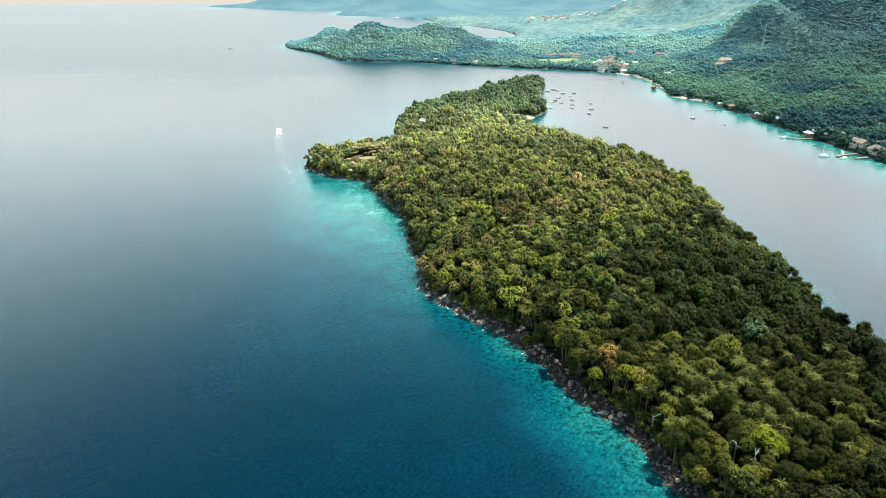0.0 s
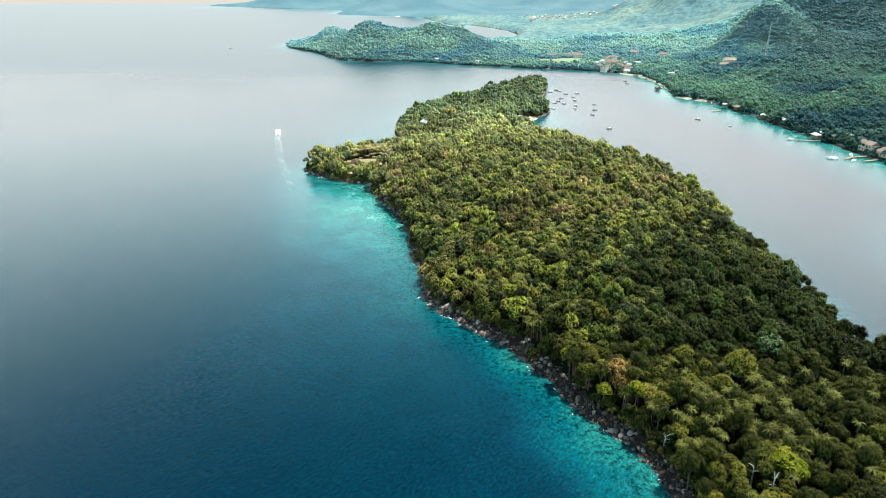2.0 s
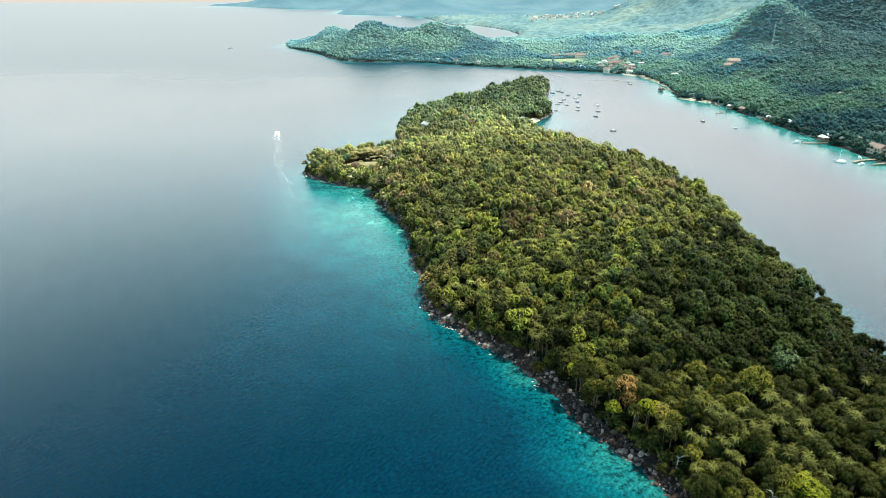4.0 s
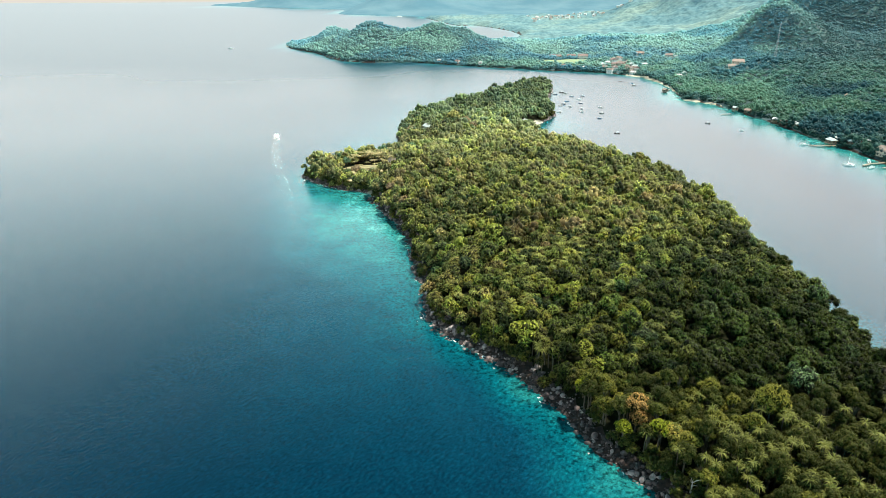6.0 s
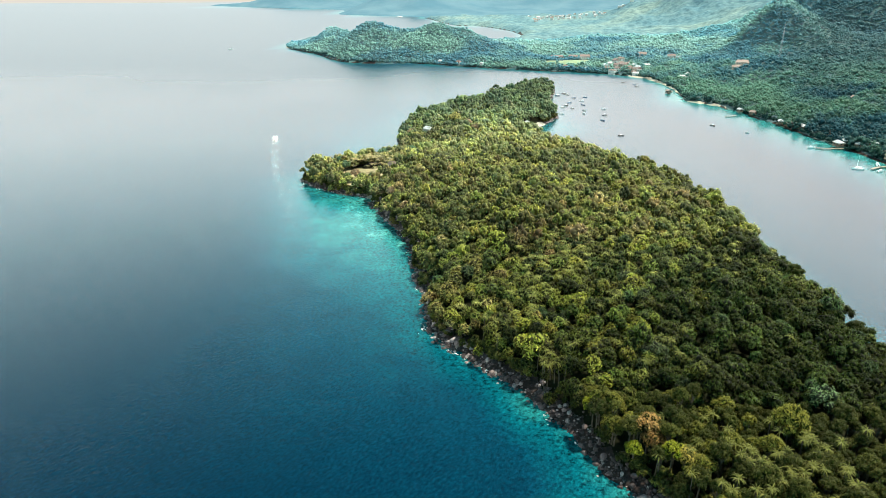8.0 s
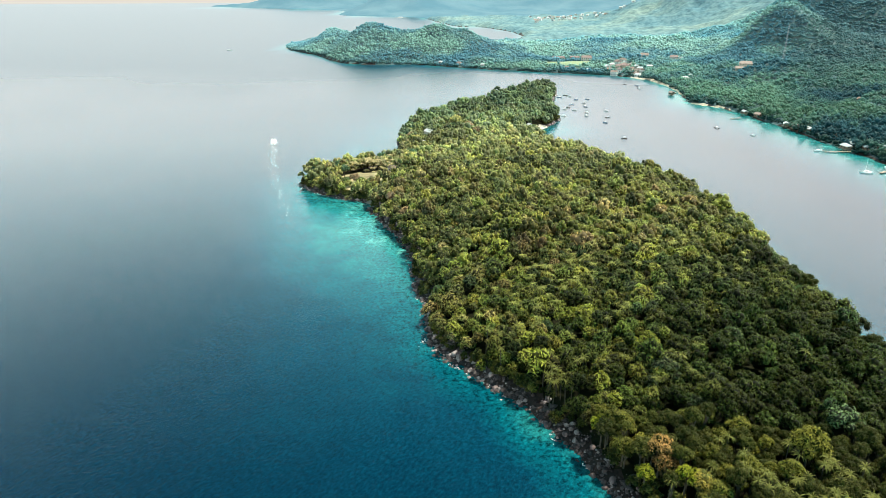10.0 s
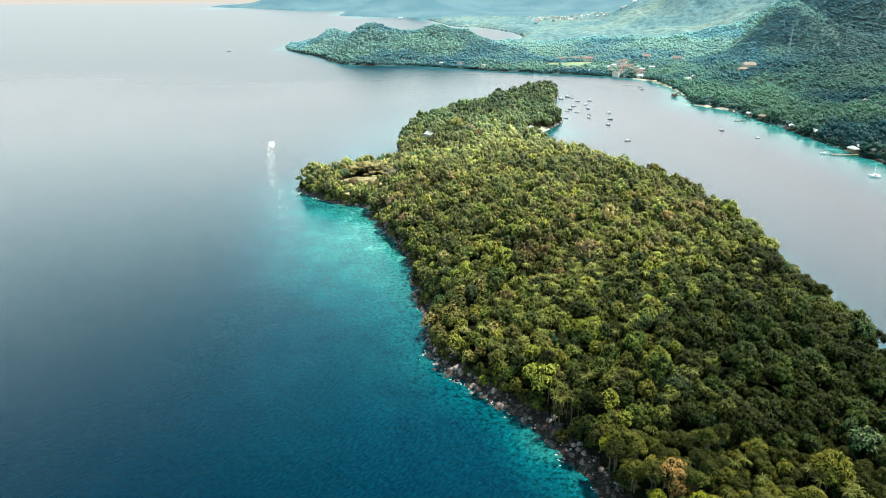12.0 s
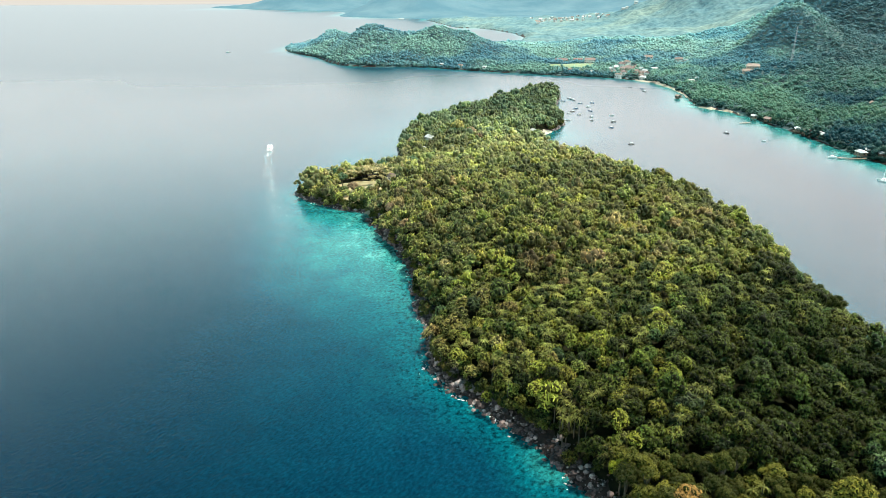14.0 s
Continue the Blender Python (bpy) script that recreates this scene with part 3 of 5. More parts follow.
def far_part_of_isle():
    xy, d, g, rad, tall, kind = TREES
    r = np.random.default_rng(22)
    m = ~NEAR
    p = np.column_stack([xy, g + tall - rad * 0.5])[m]
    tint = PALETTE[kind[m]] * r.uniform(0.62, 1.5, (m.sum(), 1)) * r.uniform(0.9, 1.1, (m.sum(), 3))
    # hazy distance painted into the crown colours: brighter and paler northward
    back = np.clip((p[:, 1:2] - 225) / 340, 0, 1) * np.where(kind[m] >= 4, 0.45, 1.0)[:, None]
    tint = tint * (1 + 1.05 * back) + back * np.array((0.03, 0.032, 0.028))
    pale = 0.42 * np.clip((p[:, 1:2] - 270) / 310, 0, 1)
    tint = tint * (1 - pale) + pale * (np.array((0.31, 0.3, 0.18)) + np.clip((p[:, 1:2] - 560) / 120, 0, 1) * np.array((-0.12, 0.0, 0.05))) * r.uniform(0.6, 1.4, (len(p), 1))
    north_haze = 0.6 * np.clip((p[:, 1:2] - 590) / 150, 0, 1)  # bluish hazy distance painted over the northern point's crowns
    tint = tint * (1 - north_haze) + north_haze * np.array((0.085, 0.13, 0.085)) * r.uniform(0.6, 1.5, (len(p), 1))
    tint = tint * (1 + 0.42 * value_noise(p[:, 0] + 90, p[:, 1], 26, 2))[:, None]
    seen = (p[:, 1] < 490) & (p[:, 0] < 0.63 * p[:, 1] + 45) & (p[:, 1] > 120)
    V, F, T, n = [], [], [], 0
    fore = seen & (p[:, 1] < 325)
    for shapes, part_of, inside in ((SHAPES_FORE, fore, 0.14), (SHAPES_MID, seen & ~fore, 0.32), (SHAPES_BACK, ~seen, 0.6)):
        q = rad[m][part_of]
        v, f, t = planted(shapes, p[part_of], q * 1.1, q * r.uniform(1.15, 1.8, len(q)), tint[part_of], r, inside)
        V.append(v), F.append(f + n), T.append(t)
        n += len(v)
    # shrubs that hang over the rocks
    k = r.integers(0, len(ISLE_SHORE), 8000)
    s = ISLE_SHORE[k] + (np.roll(ISLE_SHORE, -1, axis=0) - ISLE_SHORE)[k] * r.uniform(0, 1, (len(k), 1)) + r.normal(0, 4.5, (len(k), 2))
    ds = inside_by(s, ISLE_SHORE)
    ok = (ds > np.interp(s[:, 1], [200, 235, 265], [4.6, 3.8, 1.8]) + 1.3 * np.exp(-((s[:, 1] - 250) / 60) ** 2) + 1.2 * value_noise(s[:, 0], s[:, 1], 9, 1)) & (ds < 11) & (np.hypot(s[:, 0] - 88, s[:, 1] - 690) > 22)
    s, ds = s[ok], ds[ok]
    q = r.uniform(0.9, 2.1, len(s))
    shrub = PALETTE[r.choice([0, 1, 1, 2, 4], len(s))] * r.uniform(0.7, 1.3, (len(s), 1))
    v, f, t = planted(SHAPES_MID, np.column_stack([s, isle_ground(s[:, 0], s[:, 1], ds) + q * r.uniform(0.5, 1.6, len(s))]), q, q * 1.2, shrub, r, 0.45)
    V.append(v), F.append(f + n), T.append(t)
    V, F, T = np.concatenate(V), np.concatenate(F), np.concatenate(T)
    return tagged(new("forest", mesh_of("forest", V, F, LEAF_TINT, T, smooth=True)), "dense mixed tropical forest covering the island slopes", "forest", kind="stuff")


far_part_of_isle()


def tube(bm, points, radii, sides=7):
    rings = []
    for k, (p, rr) in enumerate(zip(points, radii)):
        p = Vector(p)
        q = Vector(points[min(k + 1, len(points) - 1)]) - Vector(points[max(k - 1, 0)])
        m = q.to_track_quat("Z", "Y").to_matrix()
        rings.append([bm.verts.new(p + m @ Vector((math.cos(2 * math.pi * s / sides) * rr, math.sin(2 * math.pi * s / sides) * rr, 0))) for s in range(sides)])
    for a, b in zip(rings, rings[1:]):
        for s in range(sides):
            bm.faces.new((a[s], a[(s + 1) % sides], b[(s + 1) % sides], b[s]))
    bm.faces.new(rings[-1])
    bm.faces.new(rings[0][::-1])


def trunk_bm(seed, tall=5.0, limbs=4):
    r = random.Random(seed)
    bm = bmesh.new()
    lean = r.uniform(-0.4, 0.4)
    tube(bm, [(0, 0, -1.2), (lean * 0.3, 0, tall * 0.35), (lean, 0.1, tall * 0.7), (lean * 1.2, 0, tall)], [0.34, 0.26, 0.2, 0.1])
    for k in range(limbs):
        a = 2 * math.pi * k / limbs + r.uniform(-0.4, 0.4)
        tube(bm, [(lean * 0.8, 0, tall * 0.6), (lean + math.cos(a) * 0.9, math.sin(a) * 0.9, tall * 0.8), (lean + math.cos(a) * 1.7, math.sin(a) * 1.7, tall * 1.02)], [0.15, 0.1, 0.04], 5)
    return bm


def near_trees():
    xy, d, g, rad, tall, kind = TREES
    r = np.random.default_rng(23)
    m = np.where(NEAR)[0]
    leaves = [LEAF_DARK, LEAF_MID, LEAF_MID, LEAF_LIME, LEAF_OLIVE, LEAF_OLIVE, LEAF_ORANGE, LEAF_DARK]
    words = ["dark green leafy tropical tree in the island wood", "green broadleaf tree among the island's crowded crowns", "green broadleaf tree among the island's crowded crowns",
             "bright yellow-green broadleaf tree in the wood", "olive-green dry-looking tree in the wood", "olive-green dry-looking tree in the wood",
             "orange-brown withered tree near the shore", "dark green leafy tropical tree in the island wood"]
    shapes = [crown_shape(100 + k, 17, 130, 0.115, single=True) for k in range(5)]
    trunks = []
    for k in range(3):
        me = bpy.data.meshes.new("trunk")
        bm = trunk_bm(k)
        bm.to_mesh(me)
        bm.free()
        me.materials.append(BARK)
        trunks.append(me)
    crowns = {}
    special = {(58.0, 196.0): 6, (65.0, 185.0): 4, (92.0, 151.0): 3}
    for i in m:
        k = int(kind[i])
        if k == 6 or (k == 5 and r.uniform() < 0.7):
            k = 2
        size = float(rad[i]) * 1.05
        for (sx, sy), sk in special.items():
            if math.hypot(xy[i, 0] - sx, xy[i, 1] - sy) < 2.9:
                k, size = sk, 3.6
        s = int(r.integers(0, 5))
        mat = leaves[k]
        if (s, mat.name) not in crowns:
            me = mesh_of("crown", shapes[s][0], shapes[s][1], [mat, SHADED_TWIGS], smooth=True)
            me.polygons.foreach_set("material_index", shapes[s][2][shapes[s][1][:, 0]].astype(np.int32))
            crowns[s, mat.name] = me
        thing = tagged(new("tree"), words[k], "tree", "trees of the island wood")
        thing.matrix_basis = pose(float(xy[i, 0]), float(xy[i, 1]), float(g[i]), 0, 0, float(r.uniform(0, 360)))
        t = new("trunk", trunks[i % 3])
        t.parent = thing
        t.scale = (1, 1, float(tall[i] - size * 0.4) / 5.0)
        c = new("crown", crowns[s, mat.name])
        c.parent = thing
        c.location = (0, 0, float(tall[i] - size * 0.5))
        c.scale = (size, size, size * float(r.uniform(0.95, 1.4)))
    return len(m)


print("near trees", near_trees(), "all", len(TREES[0]))


# ---- coconut palms ----
def frond_arrays(r, length, lift):
    """One drooping feathered leaf along +x: a folded blade that narrows to its tip."""
    steps = 9
    t = np.linspace(0, 1, steps)
    x = length * t * (1 - 0.18 * t)
    z = lift * t - (lift + length * 0.2) * t ** 2.2
    w = np.array([0.05, 0.2, 0.13, 0.24, 0.14, 0.22, 0.11, 0.15, 0.02]) * length / 3.9
    v = []
    for k in range(steps):
        v += [(x[k], -w[k], z[k] - w[k] * 0.55), (x[k], 0, z[k]), (x[k], w[k], z[k] - w[k] * 0.55)]
    f = []
    for k in range(steps - 1):
        a = 3 * k
        for s in (0, 1):
            f += [(a + s, a + s + 3, a + s + 4), (a + s, a + s + 4, a + s + 1)]
    return np.array(v), np.array(f)


def palm_places():
    r = np.random.default_rng(31)
    groups = [(88, 178, 24, 20, 60), (100, 160, 18, 14, 26), (37, 236, 8, 7, 14), (52, 300, 12, 14, 10), (62, 270, 8, 6, 5), (22, 262, 9, 8, 6), (80, 222, 9, 9, 7),
              (-61, 508, 17, 16, 64), (-46, 492, 8, 8, 14), (-45, 462, 10, 10, 10), (85, 400, 45, 40, 110), (20, 480, 45, 50, 150), (20, 640, 35, 40, 50), (60, 350, 45, 45, 130), (120, 420, 25, 40, 60), (45, 290, 25, 30, 60), (100, 330, 40, 40, 60), (125, 200, 20, 28, 10)]
    out = []
    for x, y, sx, sy, n in groups:
        out.append(np.column_stack([r.normal(x, sx * 0.6, n), r.normal(y, sy * 0.6, n)]))
    # single palms that stand clear of the wood, and the grove behind the boulders
    out.append(np.array([(27, 243), (20, 238), (24, 254), (31, 241), (26, 230), (16, 243), (22, 246), (35, 236), (30, 249), (37, 287), (42, 287), (32, 273), (39, 277), (79, 244), (82, 241), (76, 235),
                         (50, 231), (120, 240), (58, 238), (65, 225), (64, 177), (81, 184), (80, 179), (84, 171), (92, 162), (117, 177), (121, 167), (67, 159), (88, 133), (104, 160), (111, 144)], float))
    xy = np.concatenate(out)
    d = inside_by(xy, ISLE_SHORE)
    xy, d = xy[d > 4], d[d > 4]
    return xy, isle_ground(xy[:, 0], xy[:, 1], d)


def palms():
    r = np.random.default_rng(32)
    xy, g = palm_places()
    order = np.argsort(xy[:, 1])
    frond_meshes = [mesh_of("frond", *frond_arrays(r, r.uniform(2.1, 2.7), r.uniform(0.3, 2.0)), LEAF_PALM) for k in range(4)]
    models = []
    for k in range(3):
        thing = tagged(new("palm_tree"), "tall coconut palm with drooping feathery fronds", "palm", "coconut palms")
        bm = bmesh.new()
        bend = r.uniform(-0.8, 0.8)
        tube(bm, [(0, 0, -1.0), (bend * 0.25, 0, 3), (bend * 0.6, 0, 6.5), (bend, 0, 10.0)], [0.26, 0.19, 0.15, 0.13], 6)
        part("trunk", bm, BARK, thing)
        for j in range(22):
            f = new("frond", frond_meshes[(j + k) % 4])
            f.parent = thing
            f.matrix_basis = pose(bend, 0, 10.0, r.uniform(-14, 14), r.uniform(-38, 34), j * 360 / 22 + r.uniform(-9, 9))
        models.append(thing)
    first = [True] * 3
    V, F, T, n = [], [], [], 0
    for rank, i in enumerate(order):
        x, y, z = float(xy[i, 0]), float(xy[i, 1]), float(g[i])
        tall, turn = float(r.uniform(-1.0, 2.2)), float(r.uniform(0, 360))
        if rank < 150:
            k = rank % 3
            m = pose(x, y, z + tall, 0, 0, turn)
            if first[k]:
                models[k].matrix_basis, first[k] = m, False
            else:
                copy_thing(models[k], m)
            continue
        tint = np.array((0.33, 0.28, 0.15) if x < -40 and y > 475 else (0.17, 0.18, 0.05)) * r.uniform(0.5, 1.4)
        for j in range(11):
            v, f = frond_arrays(r, r.uniform(2.4, 3.1), r.uniform(0.6, 2.0))
            a = math.radians(turn) + j * 2 * math.pi / 11 + r.uniform(-0.15, 0.15)
            w = np.column_stack([v[:, 0] * math.cos(a) - v[:, 1] * math.sin(a) + x, v[:, 0] * math.sin(a) + v[:, 1] * math.cos(a) + y, v[:, 2] + z + 10 + tall])
            V.append(w), F.append(f + n), T.append(np.repeat(tint[None], len(w), 0))
            n += len(w)
    tagged(new("far_palms", mesh_of("far_palms", np.concatenate(V), np.concatenate(F), LEAF_TINT, np.concatenate(T))),
           "coconut palm crowns standing above the island wood", "palms", kind="stuff")


palms()


# ---- mainland woods ----
def mainland_woods():
    r = np.random.default_rng(41)
    V, F, T, n = [], [], [], 0
    zones = [(300, 700, 420, 900, 4.9, SHAPES_FAR, 3.1), (300, 760, 900, 1250, 5.3, SHAPES_FAR, 3.3), (-400, 300, 1090, 1700, 4.5, SHAPES_REMOTE, 2.6), (300, 1000, 1250, 1700, 5.3, SHAPES_REMOTE, 3.1),
             (760, 1300, 500, 1250, 8.5, SHAPES_REMOTE, 5.0)]
    # leaf colours by distance: hazy air painted in, bluer and paler farther off
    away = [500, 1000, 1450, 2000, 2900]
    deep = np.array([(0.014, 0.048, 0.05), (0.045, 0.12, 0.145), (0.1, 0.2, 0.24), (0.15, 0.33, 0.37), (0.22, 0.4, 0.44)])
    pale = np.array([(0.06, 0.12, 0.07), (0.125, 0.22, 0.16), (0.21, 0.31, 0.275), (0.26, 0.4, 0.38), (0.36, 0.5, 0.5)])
    for x0, x1, y0, y1, step, shapes, size in zones:
        xy = scatter(x0, x1, y0, y1, step, r, 0.55)
        xy = xy[xy[:, 0] < 0.7 * xy[:, 1] + 40]
        d = inside_by(xy, MAIN_SHORE)
        keep = d > np.where(r.uniform(0, 1, len(xy)) < 0.5, 1.5, 4)
        for cx, cy, cr in MAIN_CLEARINGS:
            keep &= np.hypot(xy[:, 0] - cx, xy[:, 1] - cy) > cr * r.uniform(0.7, 1.1, len(xy))
        xy, d = xy[keep], d[keep]
        rad = size * np.clip(r.lognormal(-0.05, 0.32, len(xy)), 0.5, 2.0)
        z = main_ground(xy[:, 0], xy[:, 1], d) + (rad * 0.9 + 1.5) * np.interp(np.hypot(*xy.T), [800, 1200], [1.0, 0.55]) + 1.8 * value_noise(xy[:, 0], xy[:, 1], 22, 2)
        patch = value_noise(xy[:, 0], xy[:, 1], 90, 3)
        mixv = np.clip(0.52 + 1.2 * patch + r.normal(0, 0.14, len(xy)), 0, 1)[:, None]
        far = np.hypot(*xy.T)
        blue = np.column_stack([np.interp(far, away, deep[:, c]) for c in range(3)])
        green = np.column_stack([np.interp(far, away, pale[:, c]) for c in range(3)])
        # shade on the right-hand slopes painted in, by bearing from the camera's start
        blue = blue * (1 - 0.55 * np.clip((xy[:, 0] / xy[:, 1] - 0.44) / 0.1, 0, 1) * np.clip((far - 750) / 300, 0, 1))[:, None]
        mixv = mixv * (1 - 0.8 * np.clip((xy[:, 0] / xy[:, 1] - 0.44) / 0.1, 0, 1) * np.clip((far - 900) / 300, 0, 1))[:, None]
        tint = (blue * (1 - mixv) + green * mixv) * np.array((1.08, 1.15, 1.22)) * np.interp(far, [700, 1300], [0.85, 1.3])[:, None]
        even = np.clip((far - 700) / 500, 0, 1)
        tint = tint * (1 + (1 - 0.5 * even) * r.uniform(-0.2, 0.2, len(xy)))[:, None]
        v, f, t = planted(shapes, np.column_stack([xy, z]), rad, rad * r.uniform(0.8, 1.25, len(xy)) * (1.0 - 0.15 * even), tint, r, 1.0)
        V.append(v), F.append(f + n), T.append(t)
        n += len(v)
    # low bushes down to the waterline
    line = MAIN_SHORE[(MAIN_SHORE[:, 1] > 420) & (MAIN_SHORE[:, 1] < 1700) & (MAIN_SHORE[:, 0] < 400)]
    xy = np.repeat(line, 26, axis=0) + r.uniform(-1, 1, (len(line) * 26, 2)) * 14
    d = inside_by(xy, MAIN_SHORE)
    keep = (d > 1.0) & (d < 11) & (r.uniform(0, 1, len(xy)) < 0.8)
    keep &= ~((xy[:, 1] > 785) & (xy[:, 1] < 840) & (d < 6)) & ~((xy[:, 1] > 965) & (xy[:, 1] < 1070) & (d < 6))
    for cx, cy in ((358, 549), (361, 530), (341, 600), (364, 521)):
        keep &= np.hypot(xy[:, 0] - cx, xy[:, 1] - cy) > 8
    xy, d = xy[keep], d[keep]
    rad = r.uniform(1.6, 3.2, len(xy))
    z = main_ground(xy[:, 0], xy[:, 1], d) + rad * 0.4
    # the same hazy paling with distance goes into the bushes' colour
    far = np.clip((xy[:, 1:2] - 600) / 800, 0, 1)
    tint = (np.array((0.03, 0.085, 0.075)) * (1 - far) + np.array((0.1, 0.2, 0.2)) * far) * r.uniform(0.7, 1.4, (len(xy), 1))
    v, f, t = planted(SHAPES_REMOTE, np.column_stack([xy, z]), rad, rad, tint, r, 0.75)
    V.append(v), F.append(f + n), T.append(t)
    print("mainland tris", sum(len(f) for f in F))
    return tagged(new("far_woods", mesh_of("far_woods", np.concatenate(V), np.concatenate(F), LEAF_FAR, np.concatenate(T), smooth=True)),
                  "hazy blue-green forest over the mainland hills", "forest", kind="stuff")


MAIN_CLEARINGS = [(262, 1098, 12), (300, 1095, 10), (268, 1145, 10), (310, 1190, 14), (225, 1290, 14), (318, 1130, 9), (340, 990, 9), (412, 1225, 10), (276, 1080, 10), (285, 1118, 13), (292, 1162, 14), (240, 1225, 14), (205, 1275, 16), (190, 1200, 30), (215, 1205, 34), (355, 1275, 14), (395, 1222, 14), (345, 1120, 14), (420, 1010, 11), (318, 935, 9), (640, 900, 12)]
mainland_woods()


# ---- shore rocks ----
def rock_shape(seed, base=ICO2):
    r = np.random.default_rng(seed)
    v, f = base
    v = v.copy()
    for _ in range(9):
        n = unit(r.normal(0, 1, 3))
        cut = r.uniform(0.55, 0.9)
        over = v @ n - cut
        v = v - np.where(over > 0, over, 0)[:, None] * n
    return v * (1 + r.normal(0, 0.03, (len(v), 1))), f


def shore_rocks():
    r = np.random.default_rng(51)
    line = ISLE_SHORE
    seg = np.roll(line, -1, axis=0) - line
    cum = np.concatenate([[0], np.cumsum(np.linalg.norm(seg, axis=1))])
    s = r.uniform(0, cum[-1], 40000)
    k = np.searchsorted(cum, s) - 1
    p = line[k] + seg[k] * ((s - cum[k]) / np.linalg.norm(seg[k], axis=1))[:, None]
    west = (p[:, 0] < np.interp(p[:, 1], [60, 250, 500, 960], [95, 60, 10, 70])) | (p[:, 1] > 700)
    p = p[west]
    out = unit(np.column_stack([-seg[k][west][:, 1], seg[k][west][:, 0]]))
    p = p + out * r.normal(-1.4, 3.8, (len(p), 1))
    d = inside_by(p, line)
    headland = np.exp(-((p[:, 0] + 5) ** 2 + (p[:, 1] - 275) ** 2) / 900)
    keep = (d > -1.8 - 2 * headland) & (d < 8.5) & (np.hypot(p[:, 0] + 52, p[:, 1] - 459) > 6) & (np.hypot(p[:, 0] - 88, p[:, 1] - 690) > 26)
    p, d = p[keep], d[keep]
    size = np.clip(r.lognormal(-0.6, 0.55, len(p)), 0.22, 1.8) * np.where(d < -1, 0.75, 1.0) * np.interp(p[:, 1], [140, 200, 250, 320], [0.55, 0.62, 0.85, 1.0])
    z = np.maximum(isle_ground(p[:, 0], p[:, 1], d), -0.4) + size * 0.15
    near = np.argsort(np.where(size > 0.55, p[:, 1], 9999))[:300]
    meshes = [mesh_of("boulder", *rock_shape(200 + j), ROCK) for j in range(8)]
    for i in near:
        ob = tagged(new("boulder", meshes[i % 8]), "dark brown weathered boulder on the rocky shore", "rock", "boulders along the shore")
        ob.matrix_basis = Matrix.LocRotScale((float(p[i, 0]), float(p[i, 1]), float(z[i])), Euler(r.uniform(0, 6, 3)), Vector(size[i] * r.uniform(0.7, 1.25, 3)))
    rest = np.setdiff1d(np.arange(len(p)), near)
    shapes = [rock_shape(220 + j, ICO1) for j in range(6)]
    V, F, _ = planted(shapes, np.column_stack([p, z])[rest], size[rest], size[rest] * 0.8, np.zeros((len(rest), 3)), r)
    tagged(new("shore_stones", mesh_of("shore_stones", V, F, ROCK)), "dark tumbled stones along the waterline", "rocks", kind="stuff")


shore_rocks()


# ---- buildings ----
WALL_WHITE = textured("white_plaster", [(0.3, (0.48, 0.45, 0.42)), (0.7, (0.68, 0.65, 0.6))], 0.5, 0.8, 0.1)
WALL_CREAM = textured("cream_plaster", [(0.3, (0.42, 0.35, 0.28)), (0.7, (0.55, 0.48, 0.39))], 0.5, 0.8, 0.1)
WOOD = textured("weathered_wood", [(0.3, (0.12, 0.085, 0.055)), (0.7, (0.28, 0.21, 0.15))], 1.2, 0.8, 0.2)
ROOF_RED = textured("red_roof_tiles", [(0.3, (0.15, 0.1, 0.09)), (0.7, (0.25, 0.18, 0.165))], 0.8, 0.75, 0.2)
ROOF_PALE = textured("pale_metal_roof", [(0.3, (0.3, 0.32, 0.33)), (0.7, (0.52, 0.53, 0.52))], 0.8, 0.45, 0.1, spec=0.6)
ROOF_BROWN = textured("rusty_metal_roof", [(0.3, (0.15, 0.105, 0.085)), (0.7, (0.28, 0.215, 0.185))], 0.8, 0.7, 0.2)
GLASS, _gn, _gl, _gp = material("window_glass", 0.08, 0, 0.8)
_gp.inputs["Base Color"].default_value = (0.03, 0.04, 0.05, 1)
METAL = textured("painted_steel", [(0.3, (0.3, 0.33, 0.35)), (0.7, (0.5, 0.52, 0.54))], 0.15, 0.5, 0.1)
FOAM = textured("sea_foam", [(0.3, (0.7, 0.75, 0.75)), (0.6, (0.86, 0.88, 0.88))], 0.8, 0.9, 0.4)
HULL_WHITE = textured("white_boat_paint", [(0.3, (0.66, 0.67, 0.67)), (0.7, (0.82, 0.82, 0.8))], 0.8, 0.35, 0.05)
HULL_BLUE = textured("blue_boat_paint", [(0.3, (0.03, 0.1, 0.22)), (0.7, (0.08, 0.2, 0.34))], 0.9, 0.45, 0.05)
HULL_DARK = textured("dark_boat_timber", [(0.3, (0.05, 0.045, 0.04)), (0.7, (0.16, 0.13, 0.11))], 0.9, 0.6, 0.1)
AWNING = textured("faded_awning", [(0.3, (0.3, 0.4, 0.42)), (0.7, (0.6, 0.62, 0.58))], 0.9, 0.8, 0.1)


def block(bm, x0, x1, y0, y1, z0, z1, soft=0.0):
    m = Matrix.Translation(((x0 + x1) / 2, (y0 + y1) / 2, (z0 + z1) / 2)) @ Matrix.Diagonal((x1 - x0, y1 - y0, z1 - z0, 1))
    made = bmesh.ops.create_cube(bm, size=1, matrix=m)["verts"]
    if soft:
        edges = {e for v in made for e in v.link_edges}
        bmesh.ops.bevel(bm, geom=list(edges), offset=soft, segments=1, affect="EDGES")


def blocks(*rows, soft=0.0):
    bm = bmesh.new()
    for row in rows:
        block(bm, *row, soft=soft)
    return bm


